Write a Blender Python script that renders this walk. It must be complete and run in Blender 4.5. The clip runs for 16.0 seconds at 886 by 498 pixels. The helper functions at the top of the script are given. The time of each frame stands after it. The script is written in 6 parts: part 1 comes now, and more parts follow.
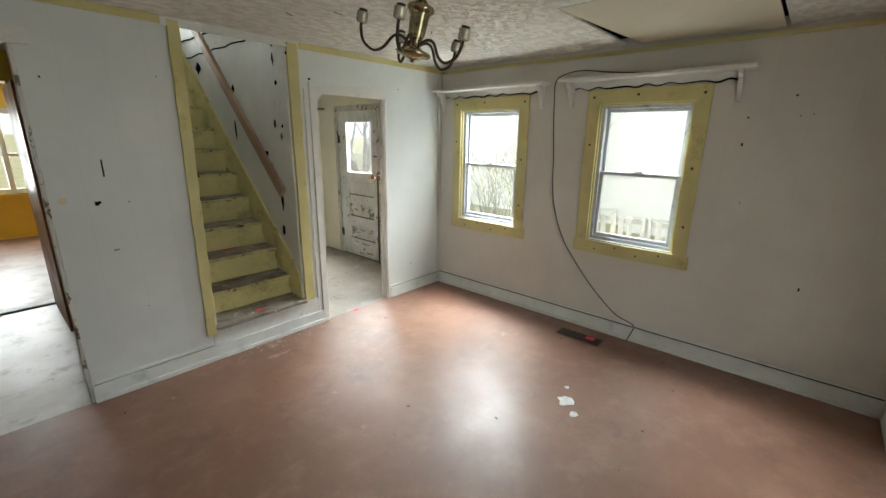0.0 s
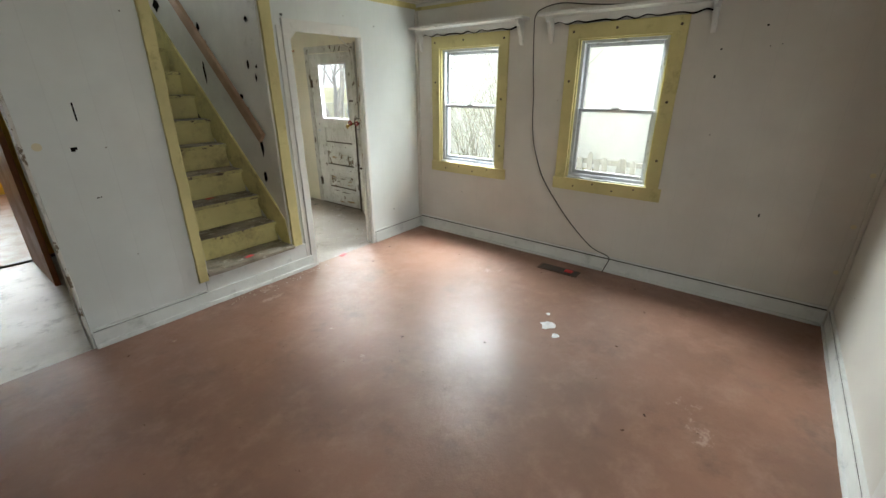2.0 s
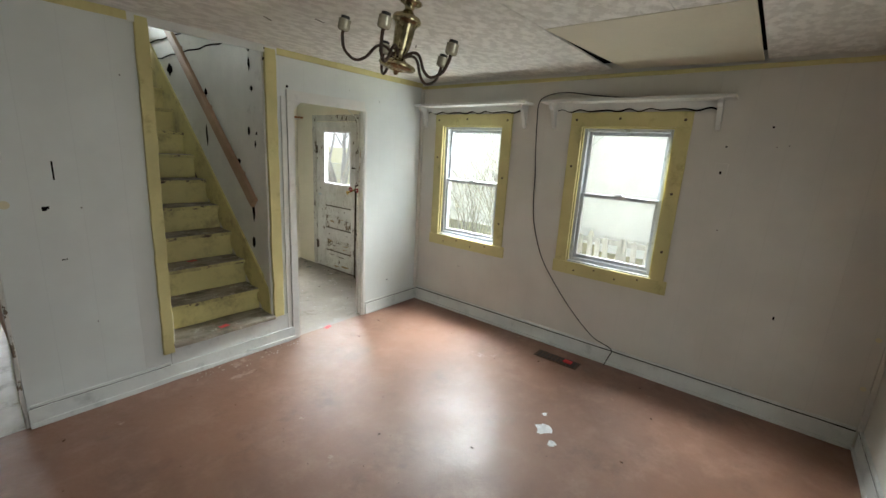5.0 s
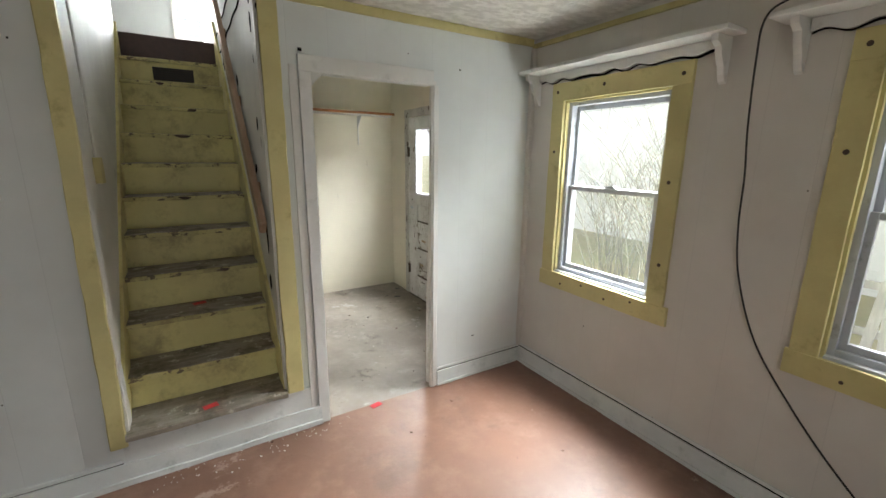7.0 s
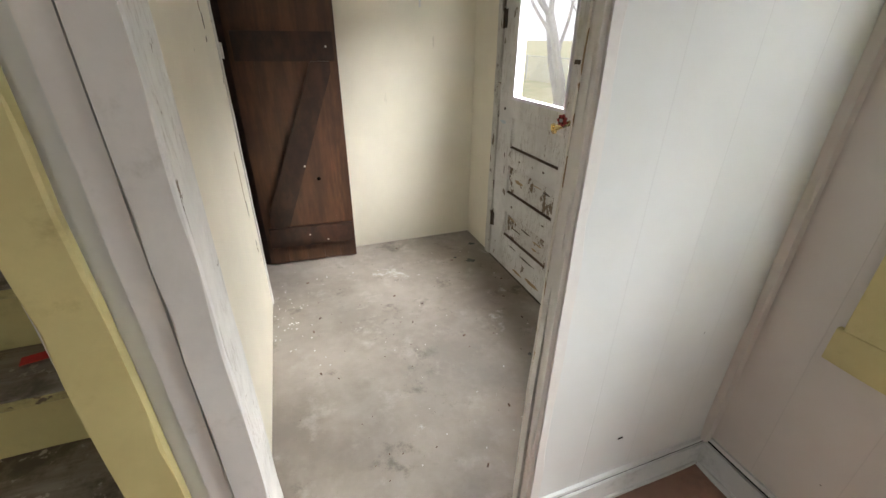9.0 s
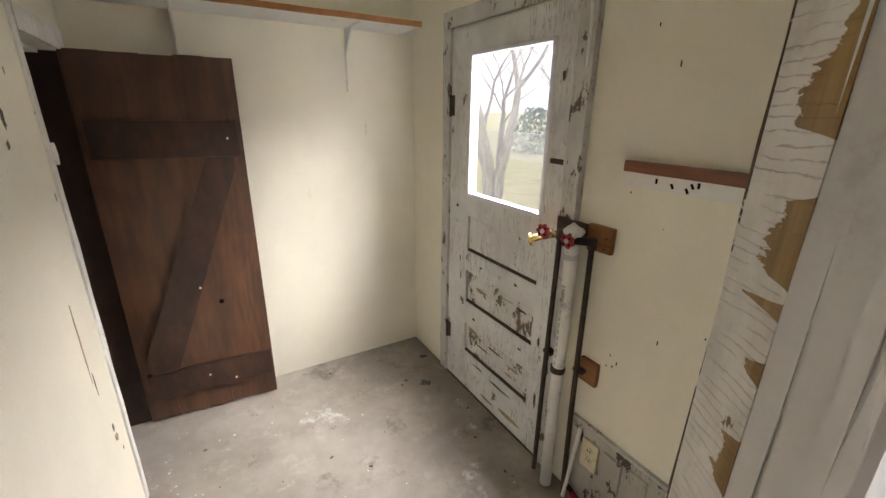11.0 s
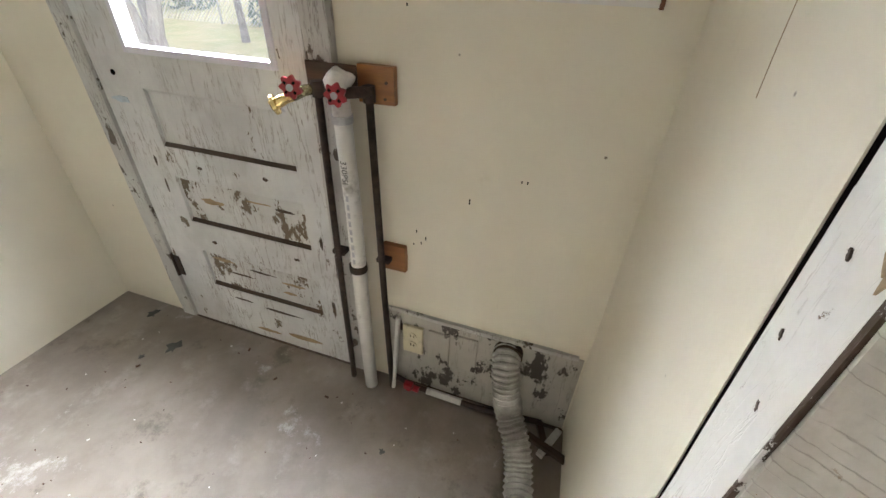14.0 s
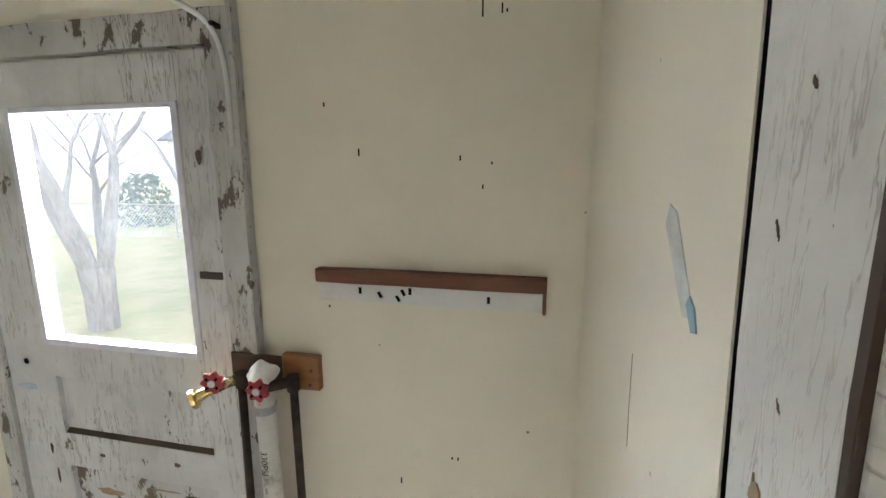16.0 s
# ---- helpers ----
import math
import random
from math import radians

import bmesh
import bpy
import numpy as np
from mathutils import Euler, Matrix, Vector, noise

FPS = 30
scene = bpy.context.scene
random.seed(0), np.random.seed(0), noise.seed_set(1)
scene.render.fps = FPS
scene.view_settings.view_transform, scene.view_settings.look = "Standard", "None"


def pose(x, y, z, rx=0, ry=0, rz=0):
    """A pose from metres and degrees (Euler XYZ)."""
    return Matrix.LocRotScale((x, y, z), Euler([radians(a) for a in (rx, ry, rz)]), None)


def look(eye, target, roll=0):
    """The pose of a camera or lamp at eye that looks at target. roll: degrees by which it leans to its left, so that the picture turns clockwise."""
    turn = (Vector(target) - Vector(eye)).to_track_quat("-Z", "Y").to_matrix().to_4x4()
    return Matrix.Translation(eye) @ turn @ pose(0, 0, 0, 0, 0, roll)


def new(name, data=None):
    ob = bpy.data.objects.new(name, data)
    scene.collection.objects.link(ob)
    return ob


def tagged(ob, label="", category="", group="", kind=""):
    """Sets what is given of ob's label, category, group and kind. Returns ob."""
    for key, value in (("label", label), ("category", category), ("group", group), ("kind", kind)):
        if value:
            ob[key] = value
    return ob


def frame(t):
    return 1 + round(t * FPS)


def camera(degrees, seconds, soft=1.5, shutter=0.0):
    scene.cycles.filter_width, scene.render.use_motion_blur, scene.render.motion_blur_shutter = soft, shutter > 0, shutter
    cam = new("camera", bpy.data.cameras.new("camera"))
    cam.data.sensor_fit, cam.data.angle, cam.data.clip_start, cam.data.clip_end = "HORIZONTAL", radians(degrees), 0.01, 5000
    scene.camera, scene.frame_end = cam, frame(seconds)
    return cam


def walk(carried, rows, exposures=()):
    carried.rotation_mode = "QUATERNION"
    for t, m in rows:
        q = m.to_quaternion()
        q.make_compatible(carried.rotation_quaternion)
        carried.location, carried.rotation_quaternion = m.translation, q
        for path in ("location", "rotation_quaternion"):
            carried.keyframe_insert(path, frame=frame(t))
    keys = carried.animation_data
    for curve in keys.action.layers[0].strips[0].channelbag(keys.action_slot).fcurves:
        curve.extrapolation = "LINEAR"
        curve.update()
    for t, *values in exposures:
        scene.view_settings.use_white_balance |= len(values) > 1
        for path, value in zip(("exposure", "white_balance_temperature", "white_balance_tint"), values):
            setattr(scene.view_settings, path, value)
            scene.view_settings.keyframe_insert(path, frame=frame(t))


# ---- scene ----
cam = camera(94.2, 16.0)
PATH = [
    (0, (-3.455, -3.124, 1.64), (-2.008, -1.846, 1.118), 0.8),
    (0.5, (-3.494, -3.175, 1.649), (-2.038, -1.882, 1.191), 0.8),
    (1, (-3.549, -3.15, 1.611), (-2.076, -1.95, 0.988), -0.2),
    (1.2, (-3.558, -3.139, 1.577), (-2.132, -1.981, 0.786), -1.2),
    (1.5, (-3.578, -3.147, 1.501), (-2.198, -2.04, 0.57), -0.6),
    (2, (-3.592, -3.151, 1.573), (-2.129, -2.005, 0.834), -0.2),
    (2.5, (-3.586, -3.167, 1.661), (-2.036, -1.978, 1.232), 0.7),
    (3, (-3.585, -3.166, 1.716), (-2.009, -1.963, 1.453), 1.7),
    (3.5, (-3.59, -3.156, 1.719), (-2.013, -1.946, 1.501), 1.7),
    (4, (-3.578, -3.145, 1.707), (-2.005, -1.943, 1.426), 2.0),
    (4.2, (-3.574, -3.14, 1.693), (-2.002, -1.949, 1.362), 2.1),
    (6.3, (-2.609, -2.583, 1.607), (-1.306, -1.187, 1.012), 0.7),
    (6.5, (-2.458, -2.478, 1.595), (-1.24, -0.991, 1.042), -0.7),
    (7, (-2.086, -2.248, 1.577), (-1.067, -0.586, 1.129), 0.6),
    (7.5, (-1.807, -1.958, 1.568), (-1.128, -0.169, 0.987), 0.3),
    (8, (-1.596, -1.498, 1.531), (-1.006, 0.259, 0.781), 1.1),
    (8.2, (-1.523, -1.325, 1.504), (-0.984, 0.394, 0.634), 0.4),
    (10.3, (-1.239, -0.079, 1.487), (-0.391, 1.493, 0.587), 1.8),
    (10.5, (-1.224, -0.071, 1.516), (-0.343, 1.529, 0.699), 1.6),
    (11, (-1.202, -0.061, 1.574), (-0.233, 1.569, 0.937), 0.7),
    (11.5, (-1.198, -0.063, 1.61), (-0.117, 1.532, 1.073), 0.0),
    (12, (-1.154, 0.05, 1.589), (0.124, 1.481, 1.025), 0.6),
    (12.1, (-1.129, 0.09, 1.586), (0.206, 1.479, 1.048), -0.6),
    (12.5, (-1.036, 0.239, 1.567), (0.504, 1.326, 0.899), -0.4),
    (13, (-0.989, 0.321, 1.467), (0.607, 1.051, 0.507), 0.6),
    (13.5, (-0.988, 0.342, 1.398), (0.567, 0.848, 0.246), 2.4),
    (14, (-0.99, 0.34, 1.41), (0.571, 0.849, 0.268), 2.2),
    (14.5, (-0.982, 0.326, 1.436), (0.636, 0.792, 0.356), 2.1),
    (15, (-0.959, 0.303, 1.471), (0.751, 0.74, 0.531), 1.5),
    (15.5, (-0.936, 0.298, 1.558), (0.903, 0.732, 0.903), 0.8),
    (16, (-0.918, 0.288, 1.651), (1.011, 0.689, 1.304), 0.0),
]
walk(cam, [(t, look(e, g, r)) for t, e, g, r in PATH], [(0, 1.36, 6650, 7), (4.2, 1.33, 6550, 7), (6.5, 1.12, 6650, 10), (8.2, 1.12, 6750, 14), (11, 1.3, 6950, 19), (12.5, 1.37, 6500, 18), (13, 1.43, 6600, 17), (13.5, 1.56, 6500, 17), (15, 1.66, 6300, 16), (16, 1.65, 6050, 15)])

# ---- light ----
SOUTH = -3.735
SUN_EL, SUN_AZ = radians(37), radians(109)
world = bpy.data.worlds.new("overcast_sky")
world.use_nodes = True
scene.world = world
wn = world.node_tree.nodes
sky = wn.new("ShaderNodeTexSky")
sky.sky_type, sky.sun_disc = "NISHITA", False
sky.sun_elevation, sky.sun_rotation = SUN_EL, SUN_AZ
sky.air_density, sky.dust_density, sky.ozone_density = 1.0, 6.0, 0.6
haze = wn.new("ShaderNodeMix")
haze.data_type = "RGBA"
haze.inputs[0].default_value = 0.75
haze.inputs[7].default_value = (6.3, 6.6, 7.0, 1)
world.node_tree.links.new(sky.outputs[0], haze.inputs[6])
world.node_tree.links.new(haze.outputs[2], wn["Background"].inputs[0])
wn["Background"].inputs[1].default_value = 0.09

sun_data = bpy.data.lights.new("sun", "SUN")
sun_data.energy, sun_data.angle, sun_data.color = 1.5, radians(95), (1.0, 0.98, 0.95)
sun = new("sun", sun_data)
sun.matrix_world = look((10, -3.5, 8), (0, 0, 0))


def area_lamp(name, eye, target, w, h, watts):
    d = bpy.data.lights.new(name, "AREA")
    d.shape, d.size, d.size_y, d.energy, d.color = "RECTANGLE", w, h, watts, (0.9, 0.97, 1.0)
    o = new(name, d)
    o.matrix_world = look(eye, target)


area_lamp("daylight_far_room", (-3.35, 6.24, 1.3), (-3.35, 0, 1.2), 1.0, 1.2, 32)
area_lamp("sky_over_windows", (0.75, -0.55, 2.55), (-0.9, -1.7, 1.2), 1.5, 0.9, 230)
# Fill lamp added in the unseen south doorway to brighten the north wall.
area_lamp("fill_south_doorway", (-2.5, SOUTH - 0.07, 1.05), (-2.5, 0, 1.3), 0.85, 1.9, 4.8)
area_lamp("sky_over_entry_door", (0.55, 1.85, 2.4), (-0.5, 1.8, 1.2), 3.1, 0.9, 340)
area_lamp("daylight_upstairs", (-1.75, 4.32, 3.3), (-1.75, 0, 3.0), 0.6, 0.7, 125)


# ---- materials ----
class Nodes:
    def __init__(self, name):
        self.mat = bpy.data.materials.new(name)
        self.mat.use_nodes = True
        self.t = self.mat.node_tree
        self.bsdf = self.t.nodes["Principled BSDF"]
        self.co = self.t.nodes.new("ShaderNodeTexCoord").outputs["Object"]

    def link(self, a, b):
        self.t.links.new(a, b)

    def scaled(self, s, off=(0, 0, 0)):
        m = self.t.nodes.new("ShaderNodeMapping")
        m.inputs["Scale"].default_value = s
        m.inputs["Location"].default_value = off
        self.link(self.co, m.inputs[0])
        return m.outputs[0]

    def noise(self, scale, detail=5, rough=0.6, stretch=(1, 1, 1), off=(0, 0, 0)):
        n = self.t.nodes.new("ShaderNodeTexNoise")
        n.inputs["Scale"].default_value, n.inputs["Detail"].default_value = scale, detail
        n.inputs["Roughness"].default_value = rough
        self.link(self.scaled(stretch, off), n.inputs["Vector"])
        return n.outputs[0]

    def voronoi(self, scale, stretch=(1, 1, 1), feature="F1", out=0):
        n = self.t.nodes.new("ShaderNodeTexVoronoi")
        n.feature = feature
        n.inputs["Scale"].default_value = scale
        self.link(self.scaled(stretch), n.inputs["Vector"])
        return n.outputs[out]

    def step(self, value, a, b, lo=0.0, hi=1.0):
        n = self.t.nodes.new("ShaderNodeMapRange")
        n.interpolation_type = "SMOOTHSTEP"
        for i, v in enumerate((a, b, lo, hi)):
            n.inputs[i + 1].default_value = v
        self.link(value, n.inputs[0])
        return n.outputs[0]

    def math(self, op, a, b):
        n = self.t.nodes.new("ShaderNodeMath")
        n.operation = op
        for i, v in enumerate((a, b)):
            if isinstance(v, (int, float)):
                n.inputs[i].default_value = v
            else:
                self.link(v, n.inputs[i])
        return n.outputs[0]

    def mix(self, fac, a, b):
        n = self.t.nodes.new("ShaderNodeMix")
        n.data_type = "RGBA"
        for i, v in ((0, fac), (6, a), (7, b)):
            if isinstance(v, (int, float)):
                n.inputs[i].default_value = v
            elif isinstance(v, tuple):
                n.inputs[i].default_value = (*v, 1)
            else:
                self.link(v, n.inputs[i])
        return n.outputs[2]

    def done(self, color, rough, height=None, bump=0.2, dist=0.01, metal=0.0):
        for v, key in ((color, "Base Color"), (rough, "Roughness"), (metal, "Metallic")):
            sock = self.bsdf.inputs[key]
            if isinstance(v, tuple):
                sock.default_value = (*v, 1)
            elif isinstance(v, (int, float)):
                sock.default_value = v
            else:
                self.link(v, sock)
        if height is not None:
            b = self.t.nodes.new("ShaderNodeBump")
            b.inputs["Strength"].default_value, b.inputs["Distance"].default_value = bump, dist
            self.link(height, b.inputs["Height"])
            self.link(b.outputs[0], self.bsdf.inputs["Normal"])
        return self.mat


def shade(c, f):
    return tuple(max(0.0, min(1.0, v * f)) for v in c)


def paint(name, base, rough=0.55, var=0.12, under=None, chip=0.7, cscale=9, stretch=(1, 1, 1), grime=(0.12, 0.1, 0.07),
          dirt=0.0, dscale=3.0, bump=0.15, specks=0.0):
    """Brushed paint with soft mottling, chips down to another layer, grime and specks."""
    n = Nodes(name)
    big, fine = n.noise(2.1, 4), n.noise(45, 4, 0.7)
    col = n.mix(n.step(big, 0.3, 0.7), shade(base, 1 - var), shade(base, 1 + var * 0.5))
    col = n.mix(n.step(fine, 0.35, 0.75, 0, 0.25), col, shade(base, 0.86))
    height = fine
    if dirt:
        d = n.step(n.math("ADD", n.noise(dscale, 8, 0.7, off=(3, 1, 7)), n.math("MULTIPLY", fine, 0.12)), 0.7 - dirt, 0.86 - dirt * 0.5, 0, 0.75)
        col = n.mix(d, col, grime)
    if specks:
        s = n.step(n.voronoi(specks), 0.03, 0.075, 1, 0)
        keep = n.step(n.noise(specks * 0.6, 1), 0.58, 0.6)
        col = n.mix(n.math("MULTIPLY", s, keep), col, (0.05, 0.04, 0.03))
    if under:
        c = n.step(n.noise(cscale, 9, 0.68, stretch), chip, chip + 0.02)
        col = n.mix(c, col, under)
        height = n.math("SUBTRACT", n.math("MULTIPLY", fine, 0.3), c)
    return n.done(col, n.step(big, 0.2, 0.8, rough - 0.08, rough + 0.1), height, bump, 0.004)


def wood(name, base, dark, grain=(1, 1, 12), rough=0.5, scale=7, bump=0.2, coat=0.0):
    n = Nodes(name)
    g = n.noise(scale, 8, 0.65, grain)
    blot = n.noise(2.6, 4, 0.6)
    rnd = n.t.nodes.new("ShaderNodeObjectInfo").outputs["Random"]
    col = n.mix(n.step(g, 0.35, 0.68), dark, base)
    col = n.mix(n.step(blot, 0.42, 0.7, 0, 0.6), col, shade(dark, 0.8))
    col = n.mix(n.math("MULTIPLY", rnd, 0.35), col, shade(dark, 1.1))
    m = n.done(col, n.step(blot, 0.3, 0.7, rough - 0.1, rough + 0.12), g, bump, 0.004)
    n.bsdf.inputs["Coat Weight"].default_value = coat
    return m


def plain(name, color, rough=0.5, metal=0.0, var=0.15, scale=30):
    n = Nodes(name)
    f = n.noise(scale, 5, 0.65)
    col = n.mix(n.step(f, 0.3, 0.7), shade(color, 1 - var), shade(color, 1 + var))
    return n.done(col, n.step(f, 0.3, 0.7, max(0.02, rough - 0.07), rough + 0.1), f, 0.1, 0.002, metal)


def floor_material():
    n = Nodes("painted_floor_terracotta")
    big, mid, fine = n.noise(0.9, 5, 0.6), n.noise(4.5, 7, 0.68), n.noise(70, 4, 0.7)
    base = (0.217, 0.113, 0.076)
    col = n.mix(n.step(big, 0.35, 0.65), shade(base, 0.84), shade(base, 1.1))
    col = n.mix(n.step(mid, 0.45, 0.75, 0, 0.45), col, (0.34, 0.215, 0.165))
    col = n.mix(n.step(n.noise(2.3, 9, 0.72, off=(5, 2, 0)), 0.53, 0.7, 0, 0.7), col, (0.13, 0.072, 0.048))
    col = n.mix(n.step(n.noise(16, 5, 0.7, (1, 1.6, 1)), 0.67, 0.74, 0, 0.5), col, (0.12, 0.06, 0.04))
    col = n.mix(n.step(n.noise(1.7, 10, 0.75, off=(9, 4, 0)), 0.63, 0.68, 0, 0.35), col, (0.62, 0.50, 0.43))
    scuff = n.step(n.noise(3.4, 9, 0.75, off=(1, 8, 0)), 0.46, 0.66)
    rough = n.math("ADD", n.math("MULTIPLY", scuff, 0.18), n.step(fine, 0.2, 0.8, 0.31, 0.45))
    h = n.math("ADD", n.math("MULTIPLY", n.noise(9, 6, 0.6), 1.0), n.math("MULTIPLY", fine, 0.25))
    return n.done(col, rough, h, 0.42, 0.007)


def concrete_material():
    n = Nodes("worn_concrete")
    big, mid, fine = n.noise(1.6, 6, 0.65), n.noise(6, 8, 0.7), n.noise(90, 4, 0.7)
    col = n.mix(n.step(big, 0.35, 0.68), (0.205, 0.175, 0.147), (0.35, 0.305, 0.263))
    col = n.mix(n.step(mid, 0.52, 0.74, 0, 0.6), col, (0.44, 0.395, 0.35))
    col = n.mix(n.step(n.noise(3.1, 9, 0.72, off=(4, 4, 0)), 0.56, 0.68, 0, 0.75), col, (0.10, 0.085, 0.07))
    col = n.mix(n.step(n.noise(26, 6, 0.7), 0.66, 0.72, 0, 0.6), col, (0.1, 0.085, 0.07))
    col = n.mix(n.step(n.noise(2.2, 9, 0.75, off=(7, 3, 0)), 0.6, 0.68, 0, 0.6), col, (0.66, 0.64, 0.62))
    return n.done(col, n.step(big, 0.3, 0.7, 0.45, 0.8), n.math("ADD", mid, n.math("MULTIPLY", fine, 0.4)), 0.3, 0.006)


def ceiling_material():
    n = Nodes("stomped_ceiling_texture")
    fan = n.noise(12, 3, 0.5, (1, 1.6, 1))
    ridge = n.noise(46, 4, 0.65, (1.5, 1, 1))
    flat = n.step(fan, 0.40, 0.60)
    h = n.math("ADD", flat, n.math("MULTIPLY", ridge, 0.5))
    col = n.mix(n.step(n.noise(1.2, 4), 0.35, 0.7), (0.73, 0.71, 0.66), (0.82, 0.80, 0.76))
    col = n.mix(n.math("MULTIPLY", flat, 0.55), col, (0.51, 0.485, 0.44))
    col = n.mix(n.step(ridge, 0.5, 0.7, 0, 0.25), col, (0.45, 0.42, 0.38))
    return n.done(col, 0.75, h, 0.45, 0.012)


def peeled_material(near, width, bands):
    """Old white paint on a jamb: fine cross cracks, and strips along one edge worn off to tan wood."""
    n = Nodes("peeled_jamb_paint")
    sep = n.t.nodes.new("ShaderNodeSeparateXYZ")
    n.link(n.co, sep.inputs[0])
    across = n.math("DIVIDE", n.math("SUBTRACT", sep.outputs[1], near), width)
    wav = n.math("ADD", n.math("MULTIPLY", sep.outputs[2], 85.0), n.math("MULTIPLY", n.noise(1, 4, 0.65, (14, 14, 30)), 1.6))
    line = n.step(n.math("ABSOLUTE", n.math("SUBTRACT", n.math("FRACT", wav, 0), 0.5), 0), 0.02, 0.085, 1, 0)
    cracks = n.math("MULTIPLY", line, n.step(n.noise(1, 3, 0.6, (20, 20, 50), (3, 1, 2)), 0.40, 0.55))
    grey = n.noise(11, 8, 0.7, (1, 1, 0.6))
    col = n.mix(n.step(grey, 0.35, 0.7), (0.70, 0.68, 0.63), (0.52, 0.50, 0.45))
    col = n.mix(n.math("MULTIPLY", cracks, 0.38), col, (0.2, 0.17, 0.13))
    edge = n.math("ADD", n.math("MULTIPLY", n.noise(1, 5, 0.7, (25, 25, 60), (1, 4, 0)), 0.45), n.noise(1, 2, 0.5, (2, 2, 8), (0, 0, 0.4)))
    reach = n.step(edge, 0.5, 0.95, 0.2, 0.8)
    on = None
    for lo, hi in bands:
        b = n.math("MULTIPLY", n.step(sep.outputs[2], lo, lo + 0.012), n.step(sep.outputs[2], hi - 0.012, hi, 1, 0))
        on = b if on is None else n.math("MAXIMUM", on, b)
    bare = n.step(n.math("SUBTRACT", n.math("MULTIPLY", reach, on), across), 0.0, 0.02)
    spots = n.step(n.noise(17, 7, 0.7, (1, 1.2, 1.1), (2, 6, 1)), 0.60, 0.615)
    low = n.step(sep.outputs[2], 1.25, 0.95)
    bare = n.math("MAXIMUM", bare, n.math("MULTIPLY", spots, low))
    grain = n.mix(n.step(n.noise(6, 6, 0.6, (8, 8, 0.5)), 0.35, 0.7), (0.20, 0.115, 0.035), (0.34, 0.215, 0.075))
    col = n.mix(bare, col, grain)
    chips = n.step(n.noise(24, 7, 0.7, (1, 1.4, 0.7), (2, 6, 1)), 0.665, 0.68)
    col = n.mix(chips, col, (0.13, 0.09, 0.055))
    h = n.math("SUBTRACT", n.math("MULTIPLY", grey, 0.4), n.math("ADD", n.math("MULTIPLY", bare, 0.9), n.math("MULTIPLY", cracks, 0.6)))
    return n.done(col, 0.65, h, 0.6, 0.004)


def crackle_material(name, base=(0.68, 0.67, 0.64), chip=0.64, scale=14, bare=(0.16, 0.12, 0.08), heavy=0.6):
    """White paint that has crackled and flaked."""
    n = Nodes(name)
    edge = n.step(n.math("ABSOLUTE", n.math("SUBTRACT", n.noise(1, 4, 0.6, (4.5 * scale, 4.5 * scale, 0.55 * scale)), 0.5), 0), 0.004, 0.022, 1, 0)
    where = n.step(n.noise(3.3, 5, 0.6, off=(2, 0, 1)), 0.4, 0.65)
    col = n.mix(n.step(n.noise(4, 6, 0.65), 0.35, 0.7), shade(base, 0.8), base)
    col = n.mix(n.math("MULTIPLY", n.math("MULTIPLY", edge, where), heavy), col, shade(bare, 1.2))
    col = n.mix(n.step(n.noise(2.3, 8, 0.7, (1.5, 1.5, 0.7), (5, 5, 5)), 0.55, 0.75, 0, 0.5), col, (0.30, 0.29, 0.26))
    flake = n.step(n.noise(scale, 9, 0.7, (1.3, 1.3, 0.8), (1, 2, 3)), chip, chip + 0.015)
    col = n.mix(flake, col, bare)
    h = n.math("SUBTRACT", n.math("MULTIPLY", n.noise(40, 3), 0.2), n.math("ADD", flake, n.math("MULTIPLY", edge, 0.4)))
    return n.done(col, 0.6, h, 0.4, 0.003)


def panelled_wall(name, base, groove_axis, dirt=0.0):
    """Painted sheet panelling with faint upright grooves."""
    n = Nodes(name)
    big, fine = n.noise(1.5, 4), n.noise(60, 4, 0.7)
    col = n.mix(n.step(big, 0.3, 0.7), shade(base, 0.92), shade(base, 1.03))
    col = n.mix(n.step(n.noise(5, 8, 0.7, off=(2, 2, 5)), 0.62, 0.8, 0, 0.35), col, shade(base, 0.7))
    sep = n.t.nodes.new("ShaderNodeSeparateXYZ")
    n.link(n.co, sep.inputs[0])
    a = n.math("ADD", n.math("MULTIPLY", sep.outputs[groove_axis], 1 / 0.205), 100.37)
    g = n.step(n.math("ABSOLUTE", n.math("SUBTRACT", n.math("FRACT", a, 0), 0.5), 0), 0.0, 0.012, 1, 0)
    col = n.mix(n.math("MULTIPLY", g, 0.18), col, shade(base, 0.55))
    s = n.math("MULTIPLY", n.step(n.voronoi(7.5), 0.022, 0.04, 1, 0), n.step(n.noise(6, 1), 0.56, 0.58))
    col = n.mix(s, col, (0.12, 0.1, 0.08))
    smear = n.step(n.noise(9, 7, 0.7, (1, 1, 0.25), (4, 1, 2)), 0.7, 0.76, 0, 0.3)
    col = n.mix(smear, col, (0.3, 0.28, 0.25))
    h = n.math("SUBTRACT", n.math("MULTIPLY", fine, 0.25), g)
    return n.done(col, n.step(big, 0.3, 0.7, 0.45, 0.6), h, 0.25, 0.003)


